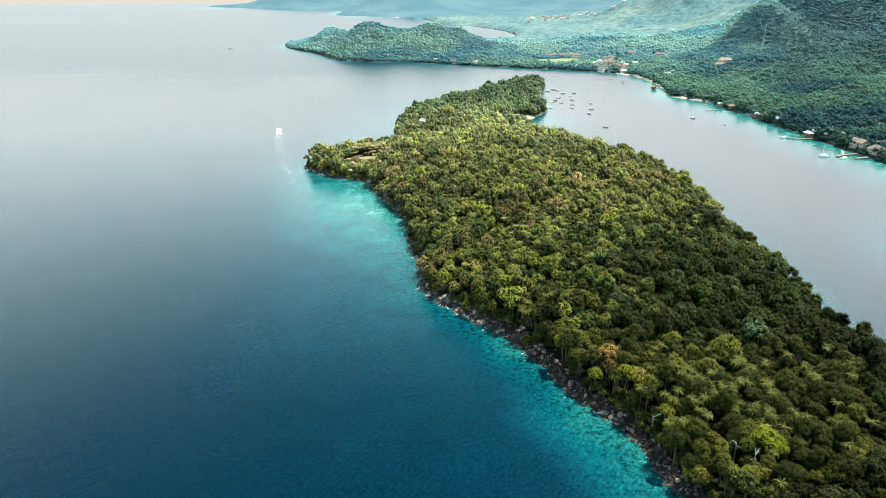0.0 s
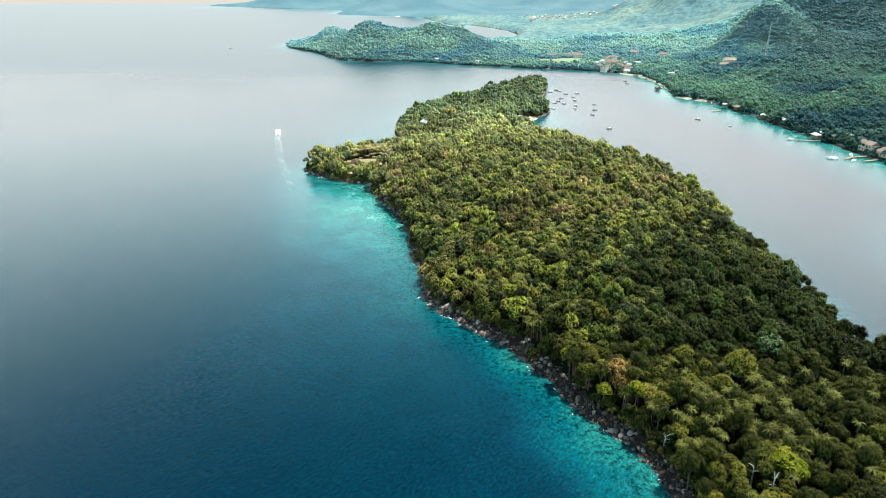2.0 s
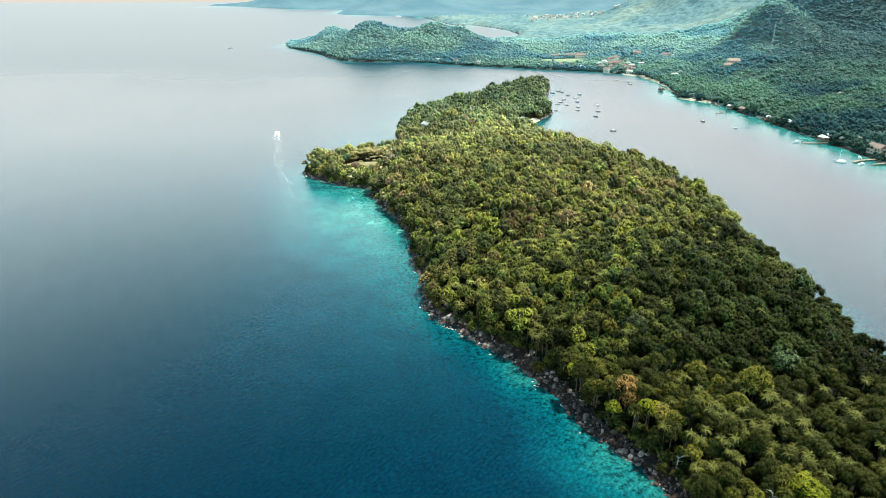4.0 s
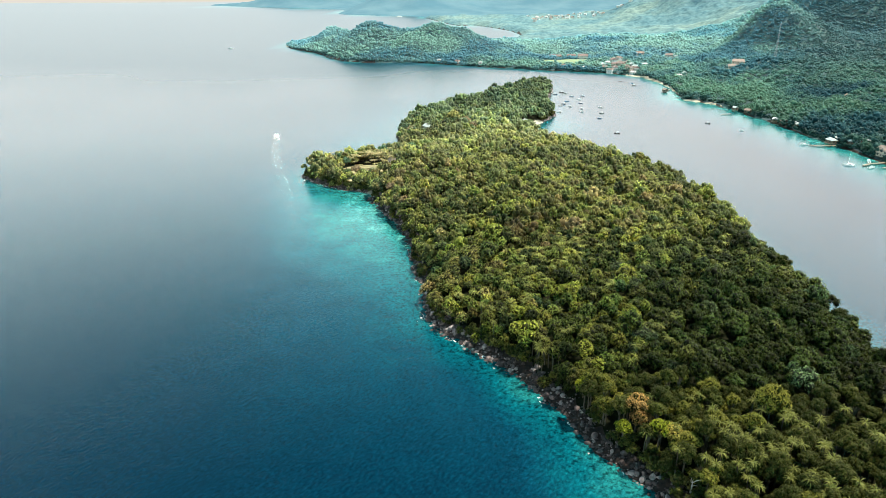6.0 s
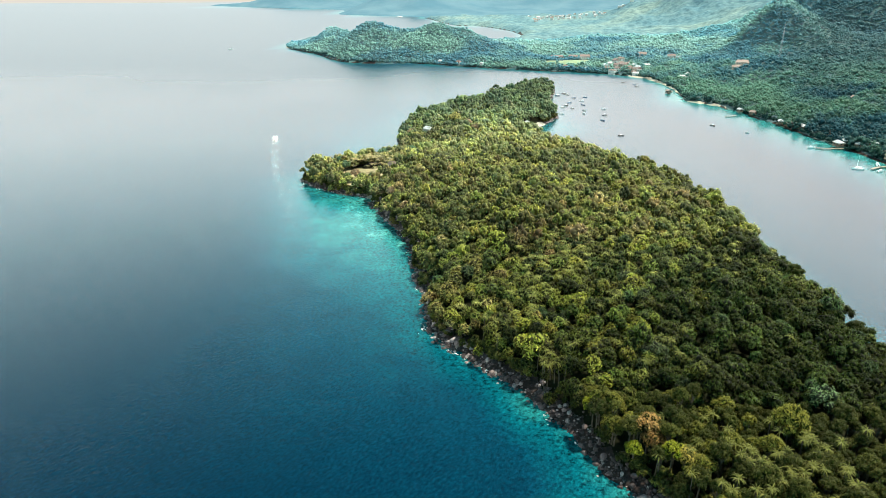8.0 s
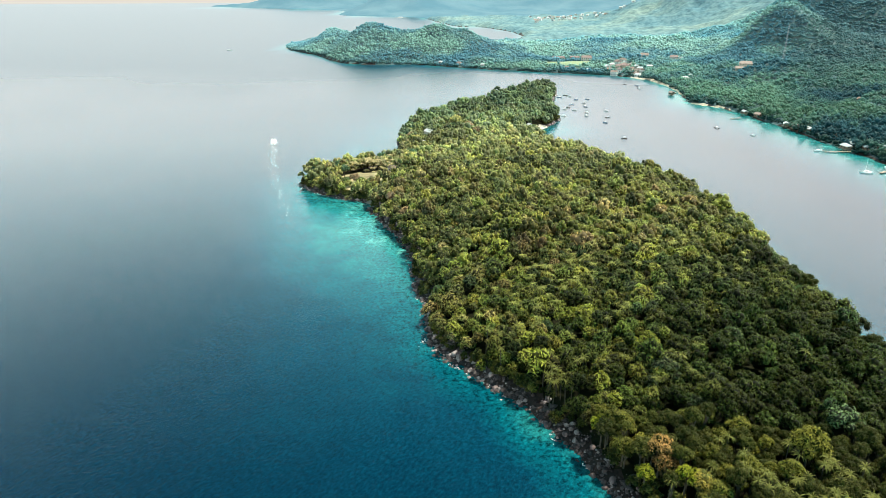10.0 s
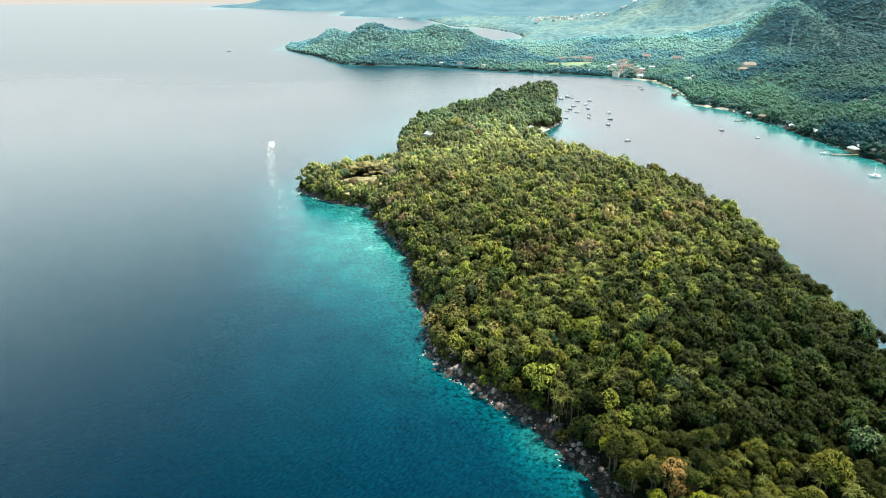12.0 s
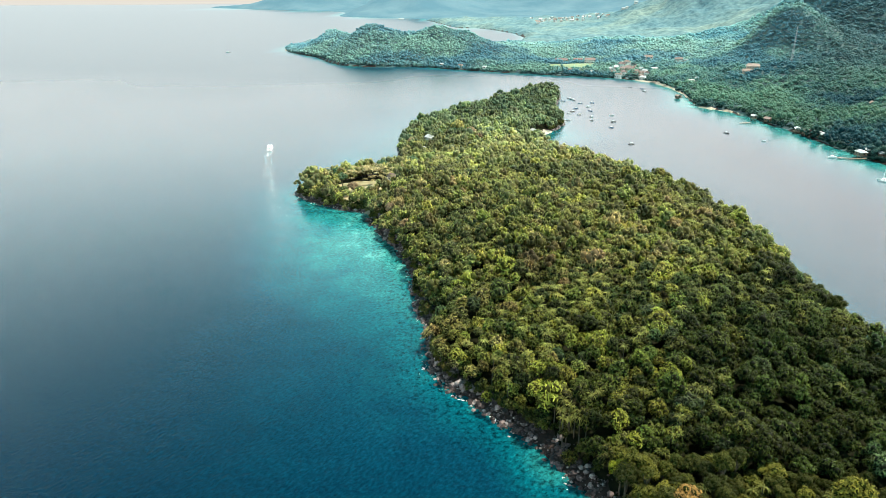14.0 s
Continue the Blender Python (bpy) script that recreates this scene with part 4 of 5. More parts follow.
def roof_bm(w, l, base, rise, eave=0.6, thick=0.18, hip=0.0):
    """A ridged roof with thickness and overhanging eaves; hip shortens the ridge."""
    bm = bmesh.new()
    for dz in (0, thick):
        a = [bm.verts.new(p) for p in ((-w / 2 - eave, -l / 2 - eave, base - 0.25 + dz), (w / 2 + eave, -l / 2 - eave, base - 0.25 + dz),
                                       (w / 2 + eave, l / 2 + eave, base - 0.25 + dz), (-w / 2 - eave, l / 2 + eave, base - 0.25 + dz))]
        r0, r1 = bm.verts.new((0, -l / 2 - eave + hip, base + rise + dz)), bm.verts.new((0, l / 2 + eave - hip, base + rise + dz))
        if dz == 0:
            low = a + [r0, r1]
        else:
            for f in ((a[0], a[1], r0), (a[1], a[2], r1, r0), (a[2], a[3], r1), (a[3], a[0], r0, r1)):
                bm.faces.new(f)
            for f in ((low[0], low[1], a[1], a[0]), (low[1], low[2], a[2], a[1]), (low[2], low[3], a[3], a[2]), (low[3], low[0], a[0], a[3])):
                bm.faces.new(f)
            for f in ((low[0], low[4], low[1]), (low[1], low[4], low[5], low[2]), (low[2], low[5], low[3]), (low[3], low[5], low[4], low[0])):
                bm.faces.new(f)
    bmesh.ops.recalc_face_normals(bm, faces=bm.faces[:])
    return bm


def house(x, y, z, turn, w, l, h, wall, roof, label, storeys=1, stilts=0.0, hip=0.0, name="house"):
    thing = tagged(new(name), label, "house", "houses round the bay")
    thing.matrix_basis = pose(x, y, z, 0, 0, turn)
    g = stilts
    part("wall", blocks((-w / 2, w / 2, -l / 2, l / 2, g - (0.0 if stilts else 1.5), g + h)), wall, thing)
    part("roof", roof_bm(w, l, g + h, min(w, l) * 0.3, hip=hip), roof, thing)
    step = h / storeys
    for s in range(storeys):
        for side in (-1, 1):
            for k in range(max(2, int(l / 3.2))):
                at = -l / 2 + (k + 0.5) * l / max(2, int(l / 3.2))
                part("window", blocks((side * w / 2 - 0.06, side * w / 2 + 0.06, at - 0.55, at + 0.55, g + s * step + 0.9, g + s * step + 2.0)), GLASS, thing)
        for k in range(max(1, int(w / 3.2))):
            at = -w / 2 + (k + 0.5) * w / max(1, int(w / 3.2))
            part("window", blocks((at - 0.55, at + 0.55, -l / 2 - 0.06, -l / 2 + 0.06, g + s * step + 0.9, g + s * step + 2.0)), GLASS, thing)
        if s:
            part("balcony", blocks((-w / 2 - 1.1, -w / 2, -l / 2, l / 2, g + s * step - 0.12, g + s * step + 0.05), (-w / 2 - 1.1, -w / 2 - 1.02, -l / 2, l / 2, g + s * step + 0.05, g + s * step + 0.95)), wall, thing)
    part("door", blocks((w / 2 - 0.05, w / 2 + 0.07, -0.45, 0.45, g, g + 2.05)), WOOD, thing)
    if stilts:
        for px in (-w / 2 + 0.4, 0, w / 2 - 0.4):
            for py in (-l / 2 + 0.4, 0, l / 2 - 0.4):
                part("stilt", blocks((px - 0.13, px + 0.13, py - 0.13, py + 0.13, -2.2, g)), WOOD, thing)
        part("deck", blocks((-w / 2 - 1.6, w / 2 + 0.3, -l / 2 - 0.3, l / 2 + 0.3, g - 0.16, g - 0.004)), WOOD, thing)
    return thing


def on_main(x, y):
    return float(main_ground(np.array([float(x)]), np.array([float(y)]), inside_by(np.array([[float(x), float(y)]]), MAIN_SHORE))[0])


def on_isle(x, y):
    return float(isle_ground(np.array([float(x)]), np.array([float(y)]), inside_by(np.array([[float(x), float(y)]]), ISLE_SHORE))[0])


# the hotel and the huts that stand along the channel
house(358, 549, 0.6, 12, 8, 13, 6.0, WALL_CREAM, ROOF_BROWN, "two-storey cream guest house on stilts at the waterside", 2, 1.6)
house(361, 530, 0.4, 12, 10, 10, 4.2, WALL_CREAM, ROOF_RED, "low waterside house with a faded red tiled roof", 1, 1.8, 3.0)
house(364, 521, 0.6, 12, 6, 7, 3.2, WOOD, ROOF_RED, "small wooden hut with a red roof by the water", 1, 1.5)
house(341, 600, 0.3, 10, 5.5, 7, 2.8, WOOD, ROOF_PALE, "wooden stilt house with pale roof over the shore", 1, 2.0, 2.0)
for x, y, w, l, roof, turn in ((350, 606, 4, 5, ROOF_PALE, 20), (352, 590, 4, 5, ROOF_PALE, -10), (362, 585, 4, 6, ROOF_PALE, 40), (339, 684, 5, 6, ROOF_RED, 15), (345, 668, 5, 7, ROOF_PALE, 5),
                            (336, 696, 4, 6, ROOF_PALE, -20), (347, 680, 4, 4, ROOF_BROWN, 30), (330, 745, 5, 6, ROOF_BROWN, 35), (323, 762, 4, 5, ROOF_PALE, 10), (356, 640, 4, 5, ROOF_BROWN, 0)):
    house(x, y, max(on_main(x, y), 0.6), turn, w, l, 2.8, WOOD, roof, "small wooden beach hut with metal roof among trees", 1, 1.4, name="beach_hut")
# the village at the head of the bay
VILLAGE = [(286, 1179, 12, 14, 9, ROOF_RED, 3, 10), (301, 1204, 10, 12, 7, ROOF_BROWN, 2, 30), (270, 1100, 9, 12, 6, ROOF_RED, 2, 5), (290, 1068, 8, 11, 3.2, ROOF_PALE, 1, 60), (246, 1242, 12, 24, 7, ROOF_RED, 2, 80),
           (206, 1300, 8, 30, 4, ROOF_RED, 1, 85), (232, 1278, 8, 22, 4, ROOF_RED, 1, 80), (362, 1291, 12, 20, 6, ROOF_BROWN, 2, 70), (398, 1234, 10, 18, 6, ROOF_RED, 2, 75), (410, 1228, 7, 9, 4, ROOF_PALE, 1, 20),
           (320, 1114, 6, 14, 3, ROOF_PALE, 1, 80), (314, 1149, 6, 8, 3, ROOF_BROWN, 1, 40), (292, 1085, 7, 8, 3, ROOF_BROWN, 1, 15), (258, 1120, 7, 9, 4, ROOF_BROWN, 1, 65), (337, 996, 8, 12, 3.4, ROOF_PALE, 1, 75),
           (349, 1007, 6, 9, 3.2, ROOF_PALE, 1, 65), (280, 1132, 6, 8, 3.2, ROOF_RED, 1, 20), (226, 1128, 6, 8, 3, ROOF_PALE, 1, 75), (196, 1150, 6, 9, 3, ROOF_BROWN, 1, 70), (60, 1196, 6, 8, 3, ROOF_PALE, 1, 60),
           (20, 1222, 7, 10, 4, ROOF_RED, 1, 55), (-12, 1240, 6, 8, 3, ROOF_PALE, 1, 55), (446, 762, 8, 9, 3.2, ROOF_BROWN, 1, 40), (462, 768, 5, 6, 3, ROOF_PALE, 1, 10), (320, 860, 5, 6, 3, ROOF_PALE, 1, 30)]
for x, y, w, l, h, roof, floors, turn in VILLAGE:
    house(x, y, on_main(x, y) + 1.5, turn, w * 0.78, l * 0.75, h * 0.85, WALL_WHITE if floors > 1 or roof is ROOF_PALE else WALL_CREAM, roof,
          ("%s plastered village house under a %s roof" % ("tall white" if floors > 2 else "two-storey" if floors > 1 else "low", "red tiled" if roof is ROOF_RED else "pale metal" if roof is ROOF_PALE else "rusty brown")), floors, hip=1.5)
house(426, 1010, on_main(426, 1010) + 3, 70, 10, 17, 6.5, WALL_CREAM, ROOF_BROWN, "cream villa with a brown roof on the wooded hill", 2, 0.0, 2.0, "villa")
house(416, 1004, on_main(416, 1004) + 2, 70, 7, 12, 3.5, WALL_CREAM, ROOF_BROWN, "low cream annex beside the hillside villa", 1, 0.0, 1.0, "villa")
# the far town behind the lagoon
r_town = random.Random(4)
for k in range(44):
    x, y = r_town.uniform(300, 640), r_town.uniform(2330, 2700)
    house(x, y, on_main(x, y) + 7, r_town.uniform(0, 90), r_town.uniform(6, 9), r_town.uniform(7, 13), r_town.uniform(3.5, 6), WALL_WHITE, r_town.choice((ROOF_PALE, ROOF_PALE, ROOF_BROWN)),
          "pale town house in the distant hazy plain", 1)
# huts on the island
for x, y, dz, turn, w, l, roof, words in ((-18, 632, 4.5, 40, 6, 8, ROOF_PALE, "white-roofed bungalow among the island trees"), (-22, 591, 4, 10, 4, 5, ROOF_PALE, "small white-roofed hut among the island trees"),
                                          (80, 687, 1.2, 20, 5, 7, ROOF_PALE, "pale-roofed beach house at the island cove"), (73, 668, 1.0, -10, 4, 5, ROOF_PALE, "small white beach hut at the island cove"),
                                          (-44, 528, 2, 15, 5, 6, ROOF_PALE, "small white hut in the palm clearing"), (-41, 506, 2, 60, 5, 6, ROOF_RED, "hut with a faded red roof under palms"),
                                          (11, 648, 5, 30, 5, 6, ROOF_RED, "hut with a faded red roof in the wood")):
    house(x, y, on_isle(x, y), turn, w, l, dz + 2.6 if dz > 3 else 3.0, WALL_WHITE, roof, words, 1, hip=1.0, name="hut")


def jetty(points, width, label, top=1.0):
    thing = tagged(new("jetty"), label, "jetty")
    for (x0, y0), (x1, y1) in zip(points, points[1:]):
        a, n = math.atan2(y1 - y0, x1 - x0), math.hypot(x1 - x0, y1 - y0)
        m = pose(x0, y0, 0, 0, 0, math.degrees(a))
        bm = blocks((0, n, -width / 2, width / 2, top - 0.18, top))
        bm.transform(m)
        part("deck", bm, WOOD, thing)
        for k in range(int(n / 4) + 1):
            for s in (-1, 1):
                bm = blocks((k * 4 + 0.1, k * 4 + 0.35, s * width * 0.4 - 0.13, s * width * 0.4 + 0.13, -3, top - 0.18))
                bm.transform(m)
                part("post", bm, WOOD, thing)
    return thing


jetty([(350, 536), (336, 533), (327, 528)], 2.2, "pale wooden jetty reaching into the turquoise water")
jetty([(352, 524), (338, 520)], 2.0, "short wooden landing stage at the stilt houses")
jetty([(345, 594), (330, 594), (320, 597)], 1.8, "narrow wooden jetty below the stilt house")
jetty([(312, 745), (300, 742)], 2.0, "short timber jetty on the beach")
jetty([(300, 920), (288, 902)], 2.4, "wooden pier with a small shelter at its head")
house(288, 901, 0.2, 30, 5, 5, 2.4, WOOD, ROOF_BROWN, "small wooden shelter over the pier head", 1, 1.1, name="pier_shelter")


def lattice_tower(x, y, z, tall, label):
    thing = tagged(new("radio_tower"), label, "tower")
    thing.matrix_basis = pose(x, y, z)
    w = lambda h: 2.4 * (1 - h / tall) + 0.5
    for sx in (-1, 1):
        for sy in (-1, 1):
            bm = bmesh.new()
            tube(bm, [(sx * w(0) / 2, sy * w(0) / 2, 0), (sx * w(tall) / 2, sy * w(tall) / 2, tall)], [0.14, 0.1], 5)
            part("leg", bm, METAL, thing)
    for k in range(12):
        h0, h1 = tall * k / 12, tall * (k + 1) / 12
        bm = bmesh.new()
        for sx in (-1, 1):
            tube(bm, [(sx * w(h0) / 2, -w(h0) / 2, h0), (sx * w(h1) / 2, w(h1) / 2, h1)], [0.06, 0.06], 4)
            tube(bm, [(-w(h0) / 2, sx * w(h0) / 2, h0), (w(h1) / 2, sx * w(h1) / 2, h1)], [0.06, 0.06], 4)
        part("brace", bm, METAL, thing)
    return thing


lattice_tower(478, 1010, on_main(478, 1010), 52, "slim steel lattice radio mast on the wooded hill")


# ---- boats ----
def hull_bm(length, beam, depth, free, sharp=0.1):
    """A boat's hull, pointed at both ends or square at the stern, with an inner well."""
    bm = bmesh.new()
    rows = []
    for k in range(9):
        t = k / 8
        w = beam / 2 * max(math.sin(math.pi * (0.08 + 0.84 * t)) ** 0.6 if sharp else (1 - t ** 3), 0.06)
        sheer = free + 0.5 * free * (2 * t - 1) ** 2
        x = (t - 0.5) * length
        rows.append([bm.verts.new(p) for p in ((x, -w, sheer), (x, -w * 0.7, -depth * 0.5), (x, 0, -depth), (x, w * 0.7, -depth * 0.5), (x, w, sheer), (x, w * 0.8, sheer), (x, w * 0.6, free * 0.3), (x, -w * 0.6, free * 0.3), (x, -w * 0.8, sheer))])
    for a, b in zip(rows, rows[1:]):
        for s in range(9):
            bm.faces.new((a[s], b[s], b[(s + 1) % 9], a[(s + 1) % 9]))
    bm.faces.new(rows[0])
    bm.faces.new(rows[-1][::-1])
    bmesh.ops.recalc_face_normals(bm, faces=bm.faces[:])
    return bm


def fishing_boat(paint, label):
    thing = tagged(new("fishing_boat"), label, "boat", "boats moored in the bay")
    part("hull", hull_bm(7.4, 1.5, 0.35, 0.6), paint, thing)
    part("canopy", blocks((-1.9, 1.5, -0.85, 0.85, 1.9, 2.02), (-1.9, 1.5, -0.6, 0.6, 2.02, 2.12), soft=0.04), AWNING, thing)
    for px in (-1.8, 1.4):
        for py in (-0.7, 0.7):
            part("post", blocks((px - 0.05, px + 0.05, py - 0.05, py + 0.05, 0.4, 1.9)), WOOD, thing)
    for side in (-1, 1):
        bm = bmesh.new()
        tube(bm, [(-2.4, side * 2.4, 0.05), (0, side * 2.5, 0.02), (2.4, side * 2.4, 0.12)], [0.07, 0.12, 0.06], 6)
        part("outrigger", bm, HULL_WHITE, thing)
    for px in (-1.5, 1.5):
        bm = bmesh.new()
        tube(bm, [(px, -2.4, 0.12), (px, 0, 0.75), (px, 2.4, 0.12)], [0.05, 0.06, 0.05], 5)
        part("arm", bm, WOOD, thing)
    return thing


MOORED = [(141, 886), (152, 902), (155, 894), (159, 869), (140, 815), (147, 833), (144, 796), (134, 802), (126, 762), (164, 845), (174, 872), (161, 818), (155, 782), (151, 763), (179, 791), (172, 754), (163, 725), (164, 651), (254, 1000), (263, 961), (266, 985), (268, 696)]
r_boat = random.Random(9)
boats = [fishing_boat(HULL_BLUE, "blue outrigger fishing boat with canopy moored in the bay"), fishing_boat(HULL_DARK, "dark timber outrigger boat moored in the bay"), fishing_boat(HULL_WHITE, "white outrigger boat with faded awning at anchor")]
for k, (x, y) in enumerate(MOORED):
    m = pose(x, y, 0.1, 0, 0, 155 + r_boat.uniform(-35, 35)) @ Matrix.Diagonal((0.85, 0.85, 0.85, 1))
    if k < 3:
        boats[k].matrix_basis = m
    else:
        copy_thing(boats[1 if k == 21 else r_boat.randrange(3)], m)


def catamaran(x, y, turn):
    thing = tagged(new("catamaran"), "white sailing catamaran at anchor on turquoise water", "boat")
    thing.matrix_basis = pose(x, y, 0.1, 0, 0, turn) @ Matrix.Diagonal((0.72, 0.72, 0.72, 1))
    for side in (-1, 1):
        bm = hull_bm(12.0, 1.5, 0.5, 0.9)
        bm.transform(Matrix.Translation((0, side * 2.3, 0)))
        part("hull", bm, HULL_WHITE, thing)
    part("deck", blocks((-4.6, 2.6, -2.4, 2.4, 0.9, 1.08), soft=0.06), HULL_WHITE, thing)
    cabin = part("cabin", blocks((-2.6, 1.6, -1.7, 1.7, 1.08, 2.2), soft=0.35), HULL_WHITE, thing)
    for side in (-1, 1):
        part("window", blocks((-1.8, 0.9, side * 1.7 - 0.03, side * 1.7 + 0.03, 1.45, 1.9)), GLASS, cabin)
    bm = bmesh.new()
    tube(bm, [(0.9, 0, 1.1), (0.9, 0, 15.0)], [0.11, 0.07], 6)
    part("mast", bm, HULL_WHITE, thing)
    bm = bmesh.new()
    tube(bm, [(0.8, 0, 2.9), (-4.2, 0, 2.8)], [0.12, 0.09], 6)
    part("boom", bm, HULL_WHITE, thing)


catamaran(318, 531, 158)


def motor_boat(x, y, turn, scale, label):
    thing = tagged(new("motor_boat"), label, "boat")
    thing.matrix_basis = Matrix.LocRotScale((x, y, 0.1), Euler((0, 0, radians(turn))), Vector((scale, scale, scale)))
    part("hull", hull_bm(8.0, 2.4, 0.45, 0.8, 0), HULL_WHITE, thing)
    cabin = part("cabin", blocks((-1.6, 1.0, -0.85, 0.85, 0.4, 1.9), soft=0.25), HULL_WHITE, thing)
    part("windscreen", blocks((0.98, 1.04, -0.7, 0.7, 1.15, 1.7)), GLASS, cabin)
    part("outboard_motor", blocks((-4.35, -3.95, -0.25, 0.25, 0.1, 1.2), soft=0.08), HULL_DARK, thing)


motor_boat(-162, 638, 100, 1.0, "white speedboat running out to sea before its wake")
motor_boat(-479, 1537, 20, 1.4, "small white boat far out on the pale sea")
motor_boat(288, 661, 150, 0.5, "small white motor boat at rest in the channel")
motor_boat(331, 523, 25, 0.9, "white motor boat tied beside the wooden jetty")
motor_boat(340, 542, 70, 1.0, "white motor boat moored below the guest house")
motor_boat(318, 600, 0, 0.9, "white motor boat lying off the narrow jetty")


# ---- foam ----
def foam_patches(name, spots, label, seed, lift=0.05):
    """Flat ragged flakes of foam: (x, y, half length, half width, turn, count, flake)."""
    r = np.random.default_rng(seed)
    V, F, n = [], [], 0
    for x, y, hl, hw, turn, count, flake in spots:
        a = math.radians(turn)
        for _ in range(count):
            u, v = np.clip(r.normal(0, 0.5, 2), -1.2, 1.2)
            cx, cy = x + u * hl * math.cos(a) - v * hw * math.sin(a), y + u * hl * math.sin(a) + v * hw * math.cos(a)
            k, size = 9, flake * r.uniform(0.2, 0.75)
            ang = np.linspace(0, 2 * math.pi, k, endpoint=False)
            rad = size * r.uniform(0.5, 1.2, k)
            ring = np.column_stack([cx + np.cos(ang + a) * rad * 1.5, cy + np.sin(ang + a) * rad * 0.8, np.full(k, lift + r.uniform(0, 0.06))])
            V.append(np.vstack([[cx, cy, lift + 0.1 + size * 0.12], ring]))
            F.append(np.array([(n, n + 1 + j, n + 1 + (j + 1) % k) for j in range(k)]))
            n += k + 1
    return tagged(new(name, mesh_of(name, np.concatenate(V), np.concatenate(F), FOAM, smooth=True)), label, "foam", kind="stuff")


def wake():
    """A band of churned water behind the speedboat that thins out astern."""
    m, nodes, links, p = material("wake_foam", 0.9, 0, 0.1)
    p.inputs["Base Color"].default_value = (0.85, 0.88, 0.88, 1)
    at = nodes.new("ShaderNodeAttribute")
    at.attribute_name = "tint"
    sep = nodes.new("ShaderNodeSeparateColor")
    links.new(at.outputs["Color"], sep.inputs[0])
    n = noise_node(nodes, links, 0.7, 6, 0.7)
    streak = ramp(nodes, links, n.outputs[0], [(0.3, (0.1, 0.1, 0.1)), (0.6, (1, 1, 1))])
    cover = nodes.new("ShaderNodeMath")
    cover.operation, cover.use_clamp = "MULTIPLY", True
    links.new(streak.outputs[0], cover.inputs[0])
    links.new(sep.outputs[0], cover.inputs[1])
    links.new(cover.outputs[0], p.inputs["Alpha"])
    u, v = np.meshgrid(np.linspace(0, 1, 60), np.linspace(-1, 1, 13))
    u, v = u.ravel(), v.ravel()
    half = 3.2 + 1.0 * np.minimum(u * 6, 1) + 3.5 * u
    course = np.array([(-164, 648), (-158, 622), (-147, 575), (-134, 530), (-118, 480), (-104, 440), (-93, 400), (-85, 360)], float)
    at_u = np.linspace(0, 1, len(course))
    x, y = np.interp(u, at_u, course[:, 0]) + half * v, np.interp(u, at_u, course[:, 1]) + half * v * 0.3
    plume = np.exp(-(u / 0.07) ** 2) * (np.exp(-((v - 0.42) / 0.3) ** 2) + np.exp(-((v + 0.42) / 0.34) ** 2))
    fade = np.clip(1 - v ** 2, 0, 1) * (1.3 * plume + 0.2 * np.exp(-u / 0.12) + 0.08 * (1 - u))
    i = np.arange(len(x)).reshape(13, 60)
    q = np.stack([i[:-1, :-1], i[:-1, 1:], i[1:, 1:], i[1:, :-1]], -1).reshape(-1, 4)
    z = 0.12 + 2.2 * plume * (1 - v ** 2)
    tagged(new("wake", mesh_of("wake", np.column_stack([x, y, z]), q, m, np.column_stack([fade, fade, fade]), smooth=True)), "white wake churned up by the speedboat", "wake", kind="stuff")


wake()
SURF = [(-57, 464, 5, 1.6, 160, 60, 0.6), (-10, 309, 4, 1.6, 100, 60, 0.6), (14, 248, 4, 0.8, 140, 22, 0.4), (-12, 280, 4, 1.2, 80, 16, 0.4), (1, 261, 5, 1.0, 140, 20, 0.4), (25, 238, 5, 0.8, 140, 18, 0.35), (45, 199, 5, 0.7, 125, 10, 0.3),
        (62, 175, 5, 0.8, 120, 22, 0.35), (67, 165, 4, 0.8, 110, 16, 0.35), (-21, 352, 6, 0.8, 105, 16, 0.4), (-30, 395, 6, 0.9, 112, 16, 0.4), (-42, 422, 6, 0.9, 115, 14, 0.4), (-85, 477, 9, 0.8, 150, 26, 0.45), (-106, 496, 4, 1.0, 90, 14, 0.45)]
r_surf = np.random.default_rng(8)
for k in range(len(ISLE_SHORE)):  # broken white water here and there along the western rocks
    x, y = ISLE_SHORE[k]
    if x < 75 and 140 < y < 520 and x < 70 - 0.2 * (y - 140) and r_surf.uniform() < 0.25:
        SURF.append((x - r_surf.uniform(0, 1.5), y - r_surf.uniform(0, 1.5), r_surf.uniform(1.5, 4), 0.6, r_surf.uniform(90, 140), int(r_surf.integers(4, 12)), 0.32))
foam_patches("surf", SURF, "thin white surf breaking on the shore rocks", 5)


# ---- dead trees and single trees ----
def dead_tree(x, y, tall, turn, seed, label):
    r = random.Random(seed)
    thing = tagged(new("dead_tree"), label, "tree")
    thing.matrix_basis = pose(x, y, on_isle(x, y), 0, 0, turn)
    bm = bmesh.new()
    tube(bm, [(0, 0, -1), (0.1, 0, tall * 0.5), (0.3, 0.1, tall)], [0.32, 0.24, 0.07])
    part("trunk", bm, PALE_BARK, thing)
    for k in range(7):
        a, h = r.uniform(0, 6.3), tall * r.uniform(0.5, 0.95)
        n = r.uniform(1.2, 2.6)
        bm = bmesh.new()
        tube(bm, [(0.2, 0, h), (0.2 + math.cos(a) * n * 0.5, math.sin(a) * n * 0.5, h + n * 0.5), (0.2 + math.cos(a) * n, math.sin(a) * n, h + n * 0.7)], [0.12, 0.08, 0.03], 5)
        part("branch", bm, PALE_BARK, thing)


